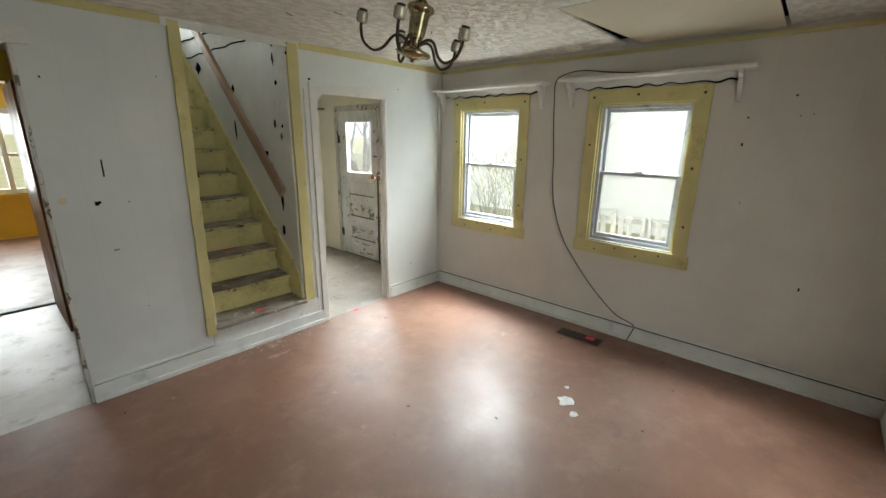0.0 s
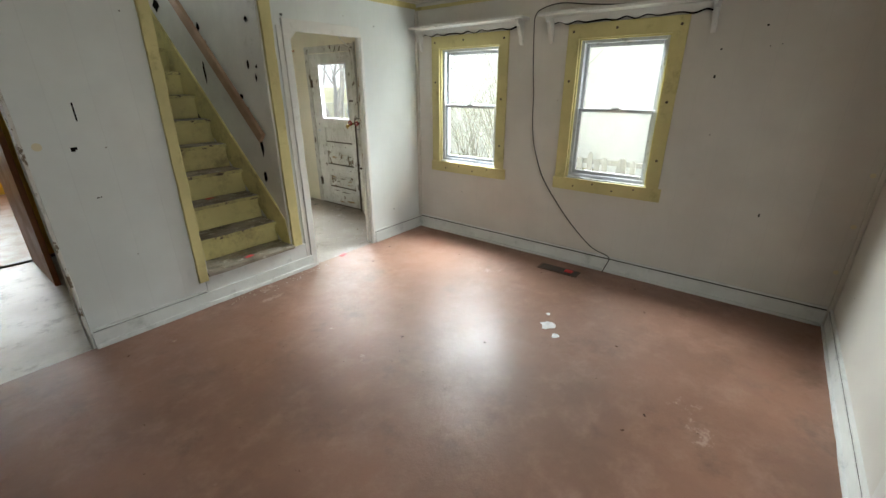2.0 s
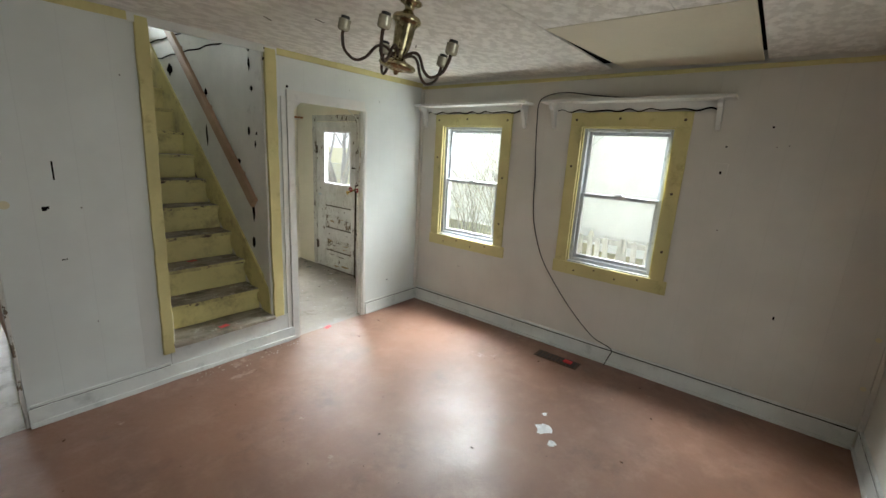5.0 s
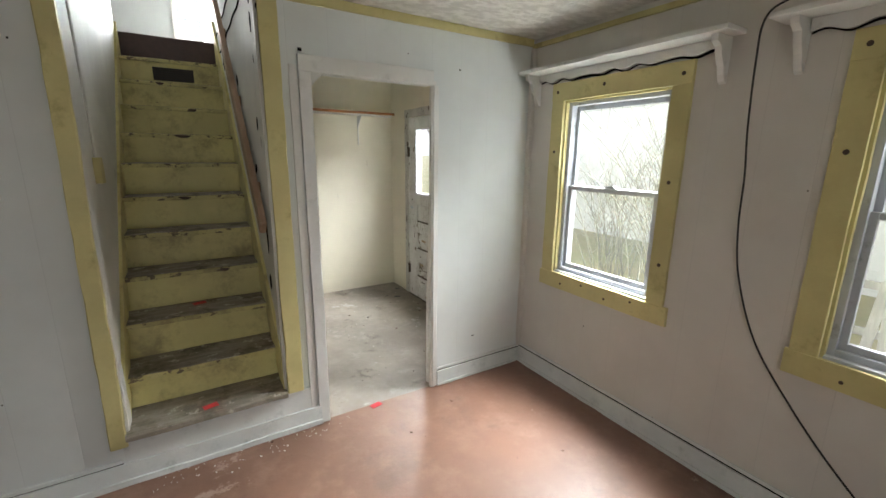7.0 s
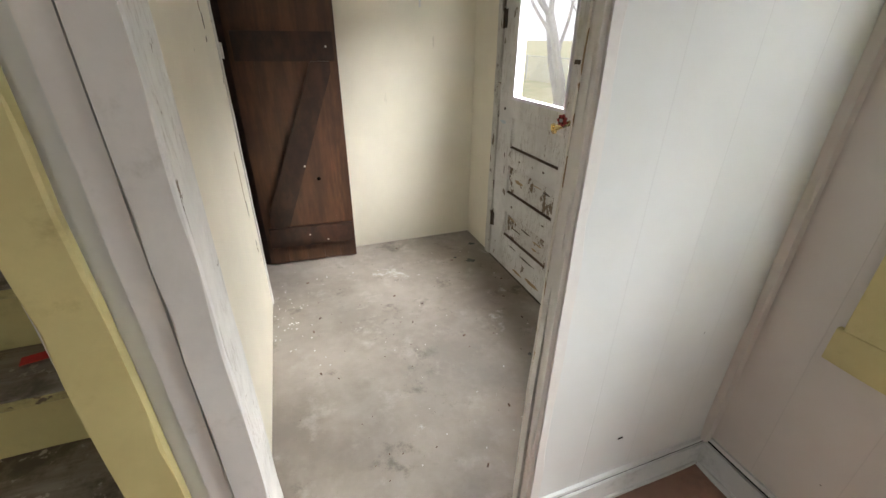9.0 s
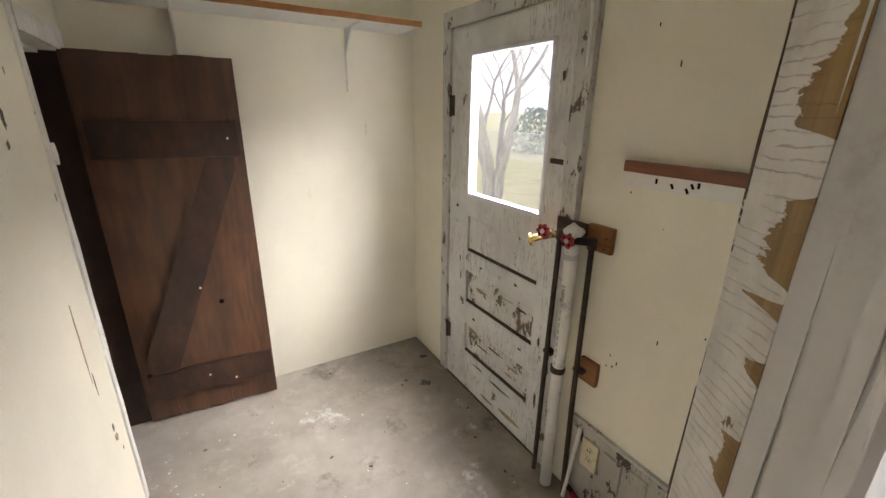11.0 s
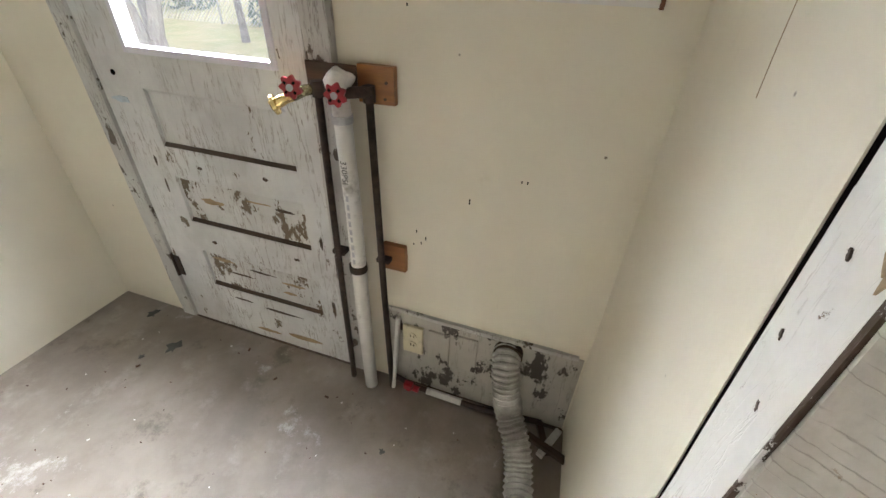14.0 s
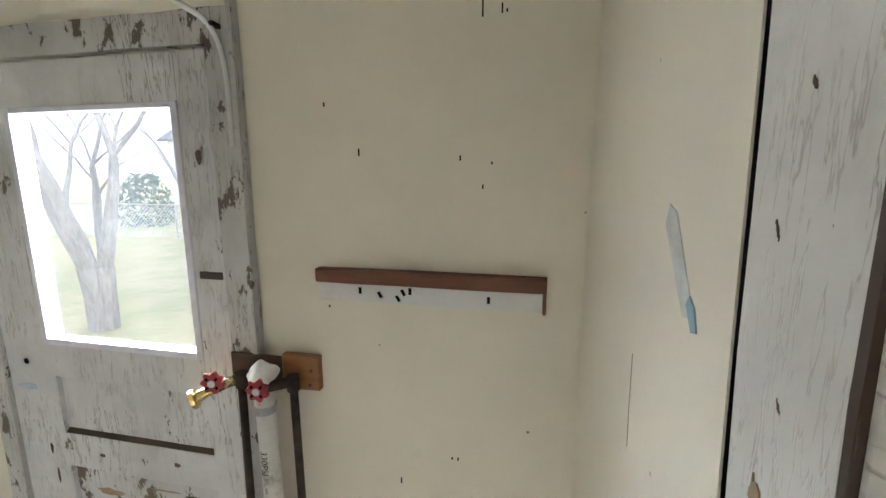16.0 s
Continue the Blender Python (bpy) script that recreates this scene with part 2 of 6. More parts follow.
def cream_wall():
    n = Nodes("cream_wall_paint")
    base = (0.75, 0.705, 0.585)
    big, fine = n.noise(1.3, 4), n.noise(38, 5, 0.7)
    col = n.mix(n.step(big, 0.3, 0.7), shade(base, 0.93), shade(base, 1.04))
    col = n.mix(n.step(n.noise(3.2, 8, 0.72, off=(1, 7, 2)), 0.62, 0.8, 0, 0.4), col, (0.46, 0.41, 0.29))
    s = n.math("MULTIPLY", n.step(n.voronoi(11), 0.025, 0.055, 1, 0), n.step(n.noise(5, 2), 0.55, 0.58))
    col = n.mix(n.math("MULTIPLY", s, 0.85), col, (0.12, 0.09, 0.06))
    scr = n.step(n.noise(8, 6, 0.7, (2.5, 2.5, 0.3), (8, 3, 1)), 0.7, 0.75, 0, 0.4)
    col = n.mix(scr, col, (0.36, 0.32, 0.24))
    return n.done(col, 0.5, n.math("ADD", n.math("MULTIPLY", n.noise(5, 5), 1.2), n.math("MULTIPLY", fine, 0.3)), 0.22, 0.006)


def tread_material():
    n = Nodes("worn_dirty_tread")
    g = n.noise(6, 8, 0.65, (0.6, 5, 5))
    d = n.noise(5, 8, 0.72, off=(3, 3, 3))
    col = n.mix(n.step(g, 0.3, 0.7), (0.22, 0.19, 0.15), (0.37, 0.33, 0.27))
    col = n.mix(n.step(d, 0.46, 0.64, 0, 0.8), col, (0.10, 0.075, 0.05))
    col = n.mix(n.step(n.noise(14, 8, 0.7, off=(6, 1, 2)), 0.58, 0.63, 0, 0.85), col, (0.58, 0.54, 0.45))
    return n.done(col, 0.7, g, 0.3, 0.004)


def vinyl_material():
    n = Nodes("dirty_vinyl_floor")
    d = n.noise(5, 9, 0.72)
    col = n.mix(n.step(n.noise(2, 5), 0.35, 0.65), (0.44, 0.41, 0.34), (0.6, 0.57, 0.5))
    col = n.mix(n.step(d, 0.52, 0.68, 0, 0.75), col, (0.2, 0.16, 0.11))
    return n.done(col, 0.38, d, 0.2, 0.004)


def foil_material():
    n = Nodes("crinkled_foil_duct")
    h = n.noise(70, 6, 0.7)
    col = n.mix(n.step(n.noise(9, 5), 0.35, 0.7), (0.30, 0.29, 0.27), (0.62, 0.61, 0.58))
    return n.done(col, 0.34, h, 0.7, 0.004, 0.85)


def glass_material(name, dust_veil):
    """Clear glass under a thin scattering film: dust, and daylight glare put in."""
    n = Nodes(name)
    b = n.bsdf.inputs
    b["Transmission Weight"].default_value, b["IOR"].default_value = 1.0, 1.1
    n.done((0.97, 0.985, 0.98), 0.0)
    film = n.t.nodes.new("ShaderNodeBsdfTranslucent")
    film.inputs["Color"].default_value = (0.9, 0.94, 0.97, 1)
    mix = n.t.nodes.new("ShaderNodeMixShader")
    n.link(n.step(n.noise(5, 6, 0.7), 0.3, 0.7, dust_veil * 0.65, dust_veil * 1.35), mix.inputs[0])
    n.link(n.bsdf.outputs[0], mix.inputs[1])
    n.link(film.outputs[0], mix.inputs[2])
    n.link(mix.outputs[0], n.t.nodes["Material Output"].inputs[0])
    return n.mat


def grass_material():
    n = Nodes("winter_grass")
    col = n.mix(n.step(n.noise(1.1, 6, 0.7), 0.35, 0.65), (0.23, 0.25, 0.12), (0.32, 0.29, 0.17))
    col = n.mix(n.step(n.noise(14, 6, 0.7), 0.5, 0.7, 0, 0.6), col, (0.33, 0.26, 0.18))
    return n.done(col, 0.9, n.noise(30, 6), 0.6, 0.03)


M_WALL_N = panelled_wall("blue_white_panelling", (0.68, 0.71, 0.70), 0)
M_WALL_E = panelled_wall("grey_white_panelling", (0.63, 0.605, 0.56), 1)
M_CREAM = cream_wall()
M_STAIRWALL = paint("scuffed_stairwell_paint", (0.72, 0.71, 0.67), 0.6, 0.12, (0.3, 0.27, 0.22), 0.76, 7, (1, 1, 0.6), dirt=0.03)
M_YELLOW = paint("yellow_trim_paint", (0.58, 0.515, 0.24), 0.5, 0.14, (0.14, 0.09, 0.035), 0.735, 12, (1, 1, 0.7), (0.3, 0.25, 0.1), 0.1, 5)
M_RISER = paint("grimy_yellow_riser", (0.64, 0.565, 0.245), 0.55, 0.14, (0.12, 0.09, 0.05), 0.70, 11, (0.6, 1, 1.2), (0.24, 0.18, 0.09), 0.17, 4)
M_NOSE = paint("flaking_yellow_nosing", (0.58, 0.51, 0.22), 0.55, 0.2, (0.13, 0.095, 0.055), 0.56, 20, (0.7, 1, 1), (0.2, 0.16, 0.08), 0.2, 6)
M_WHITE = paint("aged_white_trim", (0.70, 0.695, 0.67), 0.5, 0.1, (0.24, 0.21, 0.17), 0.745, 16, (1, 1, 1), (0.4, 0.39, 0.35), 0.08, 5)
M_BASE = paint("scuffed_white_baseboard", (0.68, 0.70, 0.685), 0.5, 0.12, (0.3, 0.33, 0.32), 0.72, 13, (0.5, 0.5, 1.6), (0.36, 0.39, 0.38), 0.12, 6)
M_KJAMB = crackle_material("flaking_opening_edge", (0.70, 0.69, 0.65), 0.56, 9, (0.16, 0.12, 0.085), 0.6)
M_PEEL = peeled_material(0.0695, 0.0675, ((1.555, 2.1), (1.425, 1.512), (1.395, 1.415), (1.325, 1.355), (1.19, 1.265), (0.9, 0.94)))
M_CRACKLE = crackle_material("crackled_white_casing", (0.76, 0.75, 0.71), 0.655, 15, (0.17, 0.125, 0.08))
M_DOOR = crackle_material("flaking_white_door", (0.70, 0.70, 0.69), 0.625, 8, (0.15, 0.115, 0.08), 0.65)
M_DOORLOW = crackle_material("heavily_flaked_door_paint", (0.66, 0.66, 0.64), 0.55, 9, (0.14, 0.10, 0.065), 0.9)
M_ARRIS = crackle_material("worn_casing_edge", (0.66, 0.64, 0.59), 0.465, 11, (0.06, 0.036, 0.022), 0.5)
M_DOORFRAME = crackle_material("flaking_white_door_frame", (0.58, 0.57, 0.54), 0.575, 12, (0.11, 0.085, 0.065), 0.8)
M_GRIMY = crackle_material("grimy_white_low_wall", (0.50, 0.47, 0.41), 0.55, 7, (0.06, 0.05, 0.042), 0.6)
M_FLOOR = floor_material()
M_CONC = concrete_material()
M_CEIL = ceiling_material()
M_PANEL = paint("plain_ceiling_panel", (0.62, 0.57, 0.45), 0.7, 0.06)
M_DARK = plain("dark_void", (0.006, 0.005, 0.0045), 0.9)
M_DARK.node_tree.nodes["Principled BSDF"].inputs["Specular IOR Level"].default_value = 0.0
M_BROWN = wood("dark_red_brown_boards", (0.135, 0.058, 0.027), (0.055, 0.024, 0.013), (6, 6, 0.8), 0.42, 3.0, 0.3)
M_BROWN2 = wood("dark_red_brown_braces", (0.058, 0.022, 0.012), (0.022, 0.010, 0.006), (3, 3, 1.5), 0.42, 5, 0.3)
M_TOPRISER = plain("dark_brown_riser_paint", (0.055, 0.025, 0.02), 0.4)
M_TREAD = tread_material()
M_RAILWOOD = wood("bare_pine_handrail", (0.46, 0.31, 0.21), (0.34, 0.21, 0.135), (6, 0.8, 0.8), 0.5)
M_ORANGE = wood("orange_pine_block", (0.36, 0.15, 0.04), (0.22, 0.085, 0.022), (4, 0.7, 5), 0.45)
M_DARKBLOCK = wood("old_dark_board", (0.10, 0.055, 0.03), (0.045, 0.028, 0.018), (4, 0.7, 5), 0.6)
M_RAIL = wood("red_brown_rail", (0.22, 0.075, 0.03), (0.12, 0.04, 0.018), (4, 0.6, 6), 0.45)
M_JAMBWOOD = wood("orange_brown_door", (0.34, 0.13, 0.038), (0.21, 0.075, 0.022), (7, 7, 0.6), 0.4)
M_BRASS = plain("tarnished_brass", (0.36, 0.31, 0.19), 0.2, 1.0, 0.3)
M_BRIGHTBRASS = plain("bright_brass", (0.8, 0.62, 0.28), 0.2, 1.0)
M_IRON = plain("rusty_black_iron", (0.055, 0.035, 0.025), 0.6, 0.4, 0.5)
M_BLACK = plain("black_rubber", (0.014, 0.013, 0.013), 0.5)
M_PVC = paint("dirty_white_plastic_pipe", (0.72, 0.71, 0.67), 0.4, 0.08, dirt=0.12, dscale=9)
M_PLASTIC = plain("cloudy_socket_sleeve", (0.46, 0.43, 0.34), 0.16, 0.35, 0.3)
M_RED = plain("red_enamel", (0.30, 0.014, 0.02), 0.4, 0.0, 0.3)
M_REDTAPE = plain("red_tape", (0.62, 0.03, 0.035), 0.5)
M_FOAM = plain("spray_foam", (0.68, 0.67, 0.63), 0.8)
M_VINYLFRAME = paint("grey_white_vinyl_sash", (0.50, 0.53, 0.57), 0.4, 0.06, dirt=0.1, dscale=8)
M_DOORSASH = paint("bluish_white_glazing_bead", (0.72, 0.71, 0.78), 0.4, 0.05)
M_IVORY = paint("ivory_plate", (0.66, 0.60, 0.42), 0.4, 0.06, dirt=0.14, dscale=12)
M_VINYL = vinyl_material()
M_YROOM = paint("orange_yellow_wall", (0.72, 0.46, 0.06), 0.55, 0.1)
M_FOIL = foil_material()
M_GLASS = glass_material("dust_veiled_window_glass", 0.009)
M_DOORGLASS = glass_material("dust_veiled_door_glass", 0.0065)
M_GRASS = grass_material()
M_SIDING = paint("white_siding", (0.74, 0.76, 0.75), 0.6, 0.06)
M_ROOF = plain("grey_shingle", (0.12, 0.12, 0.125), 0.9)
M_GREYWOOD = wood("weathered_fence_wood", (0.58, 0.57, 0.55), (0.40, 0.39, 0.37), (6, 6, 0.7), 0.8)
M_BARK = wood("pale_bark", (0.30, 0.28, 0.28), (0.20, 0.185, 0.185), (5, 5, 1), 0.9)
M_TWIG = plain("straw_twigs", (0.15, 0.145, 0.11), 0.8)
M_HEDGE = plain("dark_evergreen", (0.10, 0.15, 0.12), 0.8, 0, 0.4)
M_STEELWIRE = plain("galvanised_wire", (0.45, 0.46, 0.47), 0.5, 0.6)
M_PAPER = plain("white_paper_scrap", (0.75, 0.77, 0.78), 0.8)
M_LEAF = plain("dry_leaf_crumbs", (0.09, 0.045, 0.025), 0.9, 0, 0.5)
M_CHIP = plain("white_paint_flakes", (0.7, 0.69, 0.65), 0.8)
M_TAN = plain("bare_tan_wood", (0.34, 0.25, 0.15), 0.8, 0, 0.2)
M_SMEAR = plain("pale_blue_chalk", (0.46, 0.54, 0.60), 0.7)
M_STAIN = plain("dark_oil_stain", (0.06, 0.065, 0.06), 0.6, 0, 0.4)
M_BLIND = plain("dark_window_beyond", (0.10, 0.16, 0.24), 0.2)


# ---- builders ----
def bx(bm, a, b, bevel=0.0):
    vs = [bm.verts.new((x, y, z)) for x in (a[0], b[0]) for y in (a[1], b[1]) for z in (a[2], b[2])]
    fs = [bm.faces.new([vs[i] for i in q]) for q in ((0, 1, 3, 2), (4, 6, 7, 5), (0, 4, 5, 1), (2, 3, 7, 6), (0, 2, 6, 4), (1, 5, 7, 3))]
    if bevel:
        es = list({e for f in fs for e in f.edges})
        bmesh.ops.bevel(bm, geom=es, offset=bevel, segments=2, profile=0.6, affect="EDGES")
    return vs


def box(a, b, bevel=0.0):
    bm = bmesh.new()
    bx(bm, a, b, bevel)
    return bm


def part(name, bm, material, parent=None, label="", smooth=False):
    me = bpy.data.meshes.new(name)
    bmesh.ops.recalc_face_normals(bm, faces=bm.faces)
    bm.to_mesh(me)
    bm.free()
    if smooth:
        me.polygons.foreach_set("use_smooth", [True] * len(me.polygons))
    me.materials.append(material)
    ob = new(name, me)
    if parent:
        ob.parent = parent
        ob.matrix_parent_inverse = parent.matrix_basis.inverted()
    return tagged(ob, label)


def thing(name, at, label, category, group="", kind=""):
    ob = new(name)
    ob.empty_display_size = 0.05
    ob.matrix_basis = Matrix.Translation(at)
    return tagged(ob, label, category, group, kind)


def struct(name, bm, material, label, category="", smooth=False):
    return tagged(part(name, bm, material, None, label, smooth), "", category or name.split("_")[0], "", "structure")


def wall_bm(u, lo, hi, us, zs, holes):
    """A wall as one closed mesh: u 0 runs along x, 1 along y; lo..hi is its thickness; holes are (u0, u1, z0, z1)."""
    ub = sorted({*us, *(h[i] for h in holes for i in (0, 1))})
    zb = sorted({*zs, *(h[i] for h in holes for i in (2, 3))})
    ub = [v for v in ub if us[0] <= v <= us[1]]
    zb = [v for v in zb if zs[0] <= v <= zs[1]]
    solid = {}
    for i in range(len(ub) - 1):
        for j in range(len(zb) - 1):
            cu, cz = (ub[i] + ub[i + 1]) / 2, (zb[j] + zb[j + 1]) / 2
            solid[i, j] = not any(h[0] < cu < h[1] and h[2] < cz < h[3] for h in holes)
    bm = bmesh.new()
    memo = {}

    def vert(a, t, z):
        if (a, t, z) not in memo:
            memo[a, t, z] = bm.verts.new((a, t, z) if u == 0 else (t, a, z))
        return memo[a, t, z]

    for (i, j), s in solid.items():
        if not s:
            continue
        a, b, c, d = ub[i], ub[i + 1], zb[j], zb[j + 1]
        for t in (lo, hi):
            bm.faces.new([vert(a, t, c), vert(b, t, c), vert(b, t, d), vert(a, t, d)])
        for ni, nj, p, q in ((i - 1, j, (a, c), (a, d)), (i + 1, j, (b, c), (b, d)), (i, j - 1, (a, c), (b, c)), (i, j + 1, (a, d), (b, d))):
            if not solid.get((ni, nj), False):
                bm.faces.new([vert(p[0], lo, p[1]), vert(q[0], lo, q[1]), vert(q[0], hi, q[1]), vert(p[0], hi, p[1])])
    return bm


def lathe(profile, at, seg=20, axis="z"):
    """Turned shape from (radius, height) pairs."""
    bm = bmesh.new()
    rings = []
    for r, h in profile:
        ring = []
        for k in range(seg):
            a = 2 * math.pi * k / seg
            p = (r * math.cos(a), r * math.sin(a), h)
            if axis == "x":
                p = (h, p[0], p[1])
            elif axis == "y":
                p = (p[0], h, p[1])
            ring.append(bm.verts.new(Vector(at) + Vector(p)))
        rings.append(ring)
    for r0, r1 in zip(rings, rings[1:]):
        for k in range(seg):
            bm.faces.new([r0[k], r0[(k + 1) % seg], r1[(k + 1) % seg], r1[k]])
    bm.faces.new(rings[0])
    bm.faces.new(rings[-1])
    return bm


def smooth_path(pts, n=8):
    pts = [Vector(p) for p in pts]
    ext = [2 * pts[0] - pts[1], *pts, 2 * pts[-1] - pts[-2]]
    out = []
    for i in range(1, len(ext) - 2):
        p0, p1, p2, p3 = ext[i - 1:i + 3]
        for k in range(n):
            t = k / n
            out.append(0.5 * (2 * p1 + (p2 - p0) * t + (2 * p0 - 5 * p1 + 4 * p2 - p3) * t * t + (3 * p1 - p0 - 3 * p2 + p3) * t ** 3))
    out.append(pts[-1])
    return out


def tube(path, radius, seg=8, bm=None, taper=None):
    """A round bar along points; radius may be a list."""
    bm = bm or bmesh.new()
    path = [Vector(p) for p in path]
    rings, side = [], None
    for i, p in enumerate(path):
        d = (path[min(i + 1, len(path) - 1)] - path[max(i - 1, 0)]).normalized()
        if side is None:
            side = d.orthogonal().normalized()
        side = (side - d * side.dot(d)).normalized()
        up = d.cross(side)
        r = radius[i] if isinstance(radius, (list, tuple)) else radius
        if taper is not None:
            r *= 1 + (taper - 1) * i / max(1, len(path) - 1)
        rings.append([bm.verts.new(p + r * (math.cos(2 * math.pi * k / seg) * side + math.sin(2 * math.pi * k / seg) * up)) for k in range(seg)])
    for r0, r1 in zip(rings, rings[1:]):
        for k in range(seg):
            bm.faces.new([r0[k], r0[(k + 1) % seg], r1[(k + 1) % seg], r1[k]])
    bm.faces.new(rings[0][::-1])
    bm.faces.new(rings[-1])
    return bm


def prism(profile, axis, lo, hi):
    """A flat outline, pushed along an axis (0 x, 1 y, 2 z)."""
    bm = bmesh.new()

    def put(p, t):
        c = list(p)
        c.insert(axis, t)
        return bm.verts.new(c)

    a, b = [put(p, lo) for p in profile], [put(p, hi) for p in profile]
    bm.faces.new(a)
    bm.faces.new(b[::-1])
    for i in range(len(a)):
        j = (i + 1) % len(a)
        bm.faces.new([a[i], a[j], b[j], b[i]])
    return bm


def rough_edges(bm, amount=0.002, scale=9.0):
    """Old boards are never quite straight."""
    for v in bm.verts:
        v.co += amount * noise.noise_vector(v.co * scale)
    return bm


def board(a, b, bevel=0.003, wob=0.0025):
    """A long board cut into short lengths, so that its edges waver."""
    size = [b[i] - a[i] for i in range(3)]
    ax = size.index(max(size))
    cuts = max(2, int(size[ax] / 0.09))
    o = [i for i in range(3) if i != ax]
    q = [(a[o[0]], a[o[1]]), (b[o[0]], a[o[1]]), (b[o[0]], b[o[1]]), (a[o[0]], b[o[1]])]
    bm = bmesh.new()
    rings = []
    for k in range(cuts + 1):
        ring = []
        for p in q:
            c = [0, 0, 0]
            c[ax], c[o[0]], c[o[1]] = a[ax] + size[ax] * k / cuts, *p
            c = Vector(c)
            if 0 < k < cuts:
                c += wob * noise.noise_vector(c * 7.0 + Vector(q[0] + (1,)))
            ring.append(bm.verts.new(c))
        rings.append(ring)
    for r0, r1 in zip(rings, rings[1:]):
        for k in range(4):
            bm.faces.new([r0[k], r0[(k + 1) % 4], r1[(k + 1) % 4], r1[k]])
    bm.faces.new(rings[0])
    bm.faces.new(rings[-1])
    if bevel:
        long_edges = [e for e in bm.edges if abs((e.verts[0].co - e.verts[1].co)[ax]) > 0.5 * size[ax] / cuts]
        bmesh.ops.bevel(bm, geom=long_edges, offset=bevel, segments=1, affect="EDGES")
    return bm


# ---- structure: living room ----
H = 2.33
WEST = -4.9
struct("floor_living_room", box((WEST, SOUTH, -0.12), (0.0, 0.0, 0.0)), M_FLOOR, "worn terracotta painted floor, scuffed and glossy", "floor")
struct("wall_north", wall_bm(0, 0.0, 0.075, (WEST, 0.14), (0, H), [(-4.25, -3.21, -1, 2.07), (-2.475, -1.735, 0.245, 2.31), (-1.52, -0.765, -1, 2.0)]),
       M_WALL_N, "blue-white painted panelled wall with scuffs and nail holes", "wall")
W1, W2 = (-1.005, -0.31), (-2.42, -1.745)
SILL, HEAD, MEET = 0.80, 1.915, 1.375
struct("wall_east", wall_bm(1, 0.0, 0.15, (SOUTH - 0.1, 0.0), (0, H + 0.05), [(*W1, SILL, HEAD), (*W2, SILL, HEAD)]), M_WALL_E,
       "grey-white painted panelled wall with two windows", "wall")
struct("wall_south", wall_bm(0, SOUTH - 0.1, SOUTH, (WEST, 0.0), (0, H + 0.05), [(-2.94, -2.0, -1, 2.0)]), M_WALL_E, "grey-white painted plain wall", "wall")
struct("wall_west", wall_bm(1, WEST - 0.1, WEST, (SOUTH - 0.1, 6.3), (0, H + 0.05), []), M_WALL_E, "grey-white painted plain wall", "wall")

# ceiling of textured sheets with open joints and one plain sheet that hangs loose
PX0, PX1, PY0, PY1 = -1.17, -0.03, -2.852, -1.915
cb = bmesh.new()
rows_y = [SOUTH, -2.857, -2.545, -1.91, -0.98, 0.0]
for y0, y1 in zip(rows_y, rows_y[1:]):
    x_end = PX0 if (y0 >= -2.86 and y1 <= -1.9) else 0.0
    for x0, x1 in ((WEST, -3.3), (-3.3, x_end)):
        bx(cb, (x0 + 0.002, y0 + 0.002, H), (x1 - 0.002, y1 - 0.002, H + 0.012))
struct("ceiling_living_room", cb, M_CEIL, "textured plaster-look ceiling sheets with visible joints", "ceiling")
struct("ceiling_backing", box((WEST, SOUTH, H + 0.05), (0.15, 0.0, H + 0.09)), M_DARK, "dark void above the ceiling sheets", "ceiling")
pb = bmesh.new()
N = 12
grid = [[[pb.verts.new((PX0 + (PX1 - PX0) * i / N,
                        PY0 + 0.011 + (PY1 - PY0 - 0.015 - 0.10 * (i / N) ** 1.1) * j / N,
                        H - 0.003 - 0.014 * (i / N) ** 1.5 * (1 - 0.85 * j / N) + dz)) for dz in (0.0, 0.01)] for j in range(N + 1)] for i in range(N + 1)]
for i in range(N):
    for j in range(N):
        for d in (0, 1):
            pb.faces.new([grid[i][j][d], grid[i + 1][j][d], grid[i + 1][j + 1][d], grid[i][j + 1][d]])
for i in range(N):
    for j in (0, N):
        pb.faces.new([grid[i][j][0], grid[i + 1][j][0], grid[i + 1][j][1], grid[i][j][1]])
        pb.faces.new([grid[j][i][0], grid[j][i + 1][0], grid[j][i + 1][1], grid[j][i][1]])
tagged(part("ceiling_panel", pb, M_PANEL, None, "plain cream ceiling panel sagging loose from its joint"), "", "ceiling panel", "", "structure")

# crown strips
struct("trim_crown_north", board((-3.3, -0.016, 2.283), (-2.53, 0.0, H - 0.002)), M_YELLOW, "yellow painted flat crown strip", "trim")
struct("trim_crown_north_east", board((-1.64, -0.016, 2.283), (-0.02, 0.0, H - 0.002)), M_YELLOW, "yellow painted flat crown strip", "trim")
struct("trim_crown_east", board((-0.018, SOUTH, 2.272), (0.0, -0.0, H - 0.03)), M_YELLOW, "yellow painted flat crown strip", "trim")
struct("trim_crown_west_end", board((WEST, -0.016, 2.283), (-3.3, 0.0, H - 0.002)), M_YELLOW, "yellow painted flat crown strip", "trim")
struct("trim_corner", board((-0.032, -0.03, 0.13), (-0.001, -0.001, 2.27), 0.008), M_WALL_E, "painted corner strip", "trim")
struct("trim_corner_south", board((-0.03, SOUTH + 0.001, 0.13), (-0.001, SOUTH + 0.025, 2.27), 0.008), M_WALL_E, "painted corner strip", "trim")


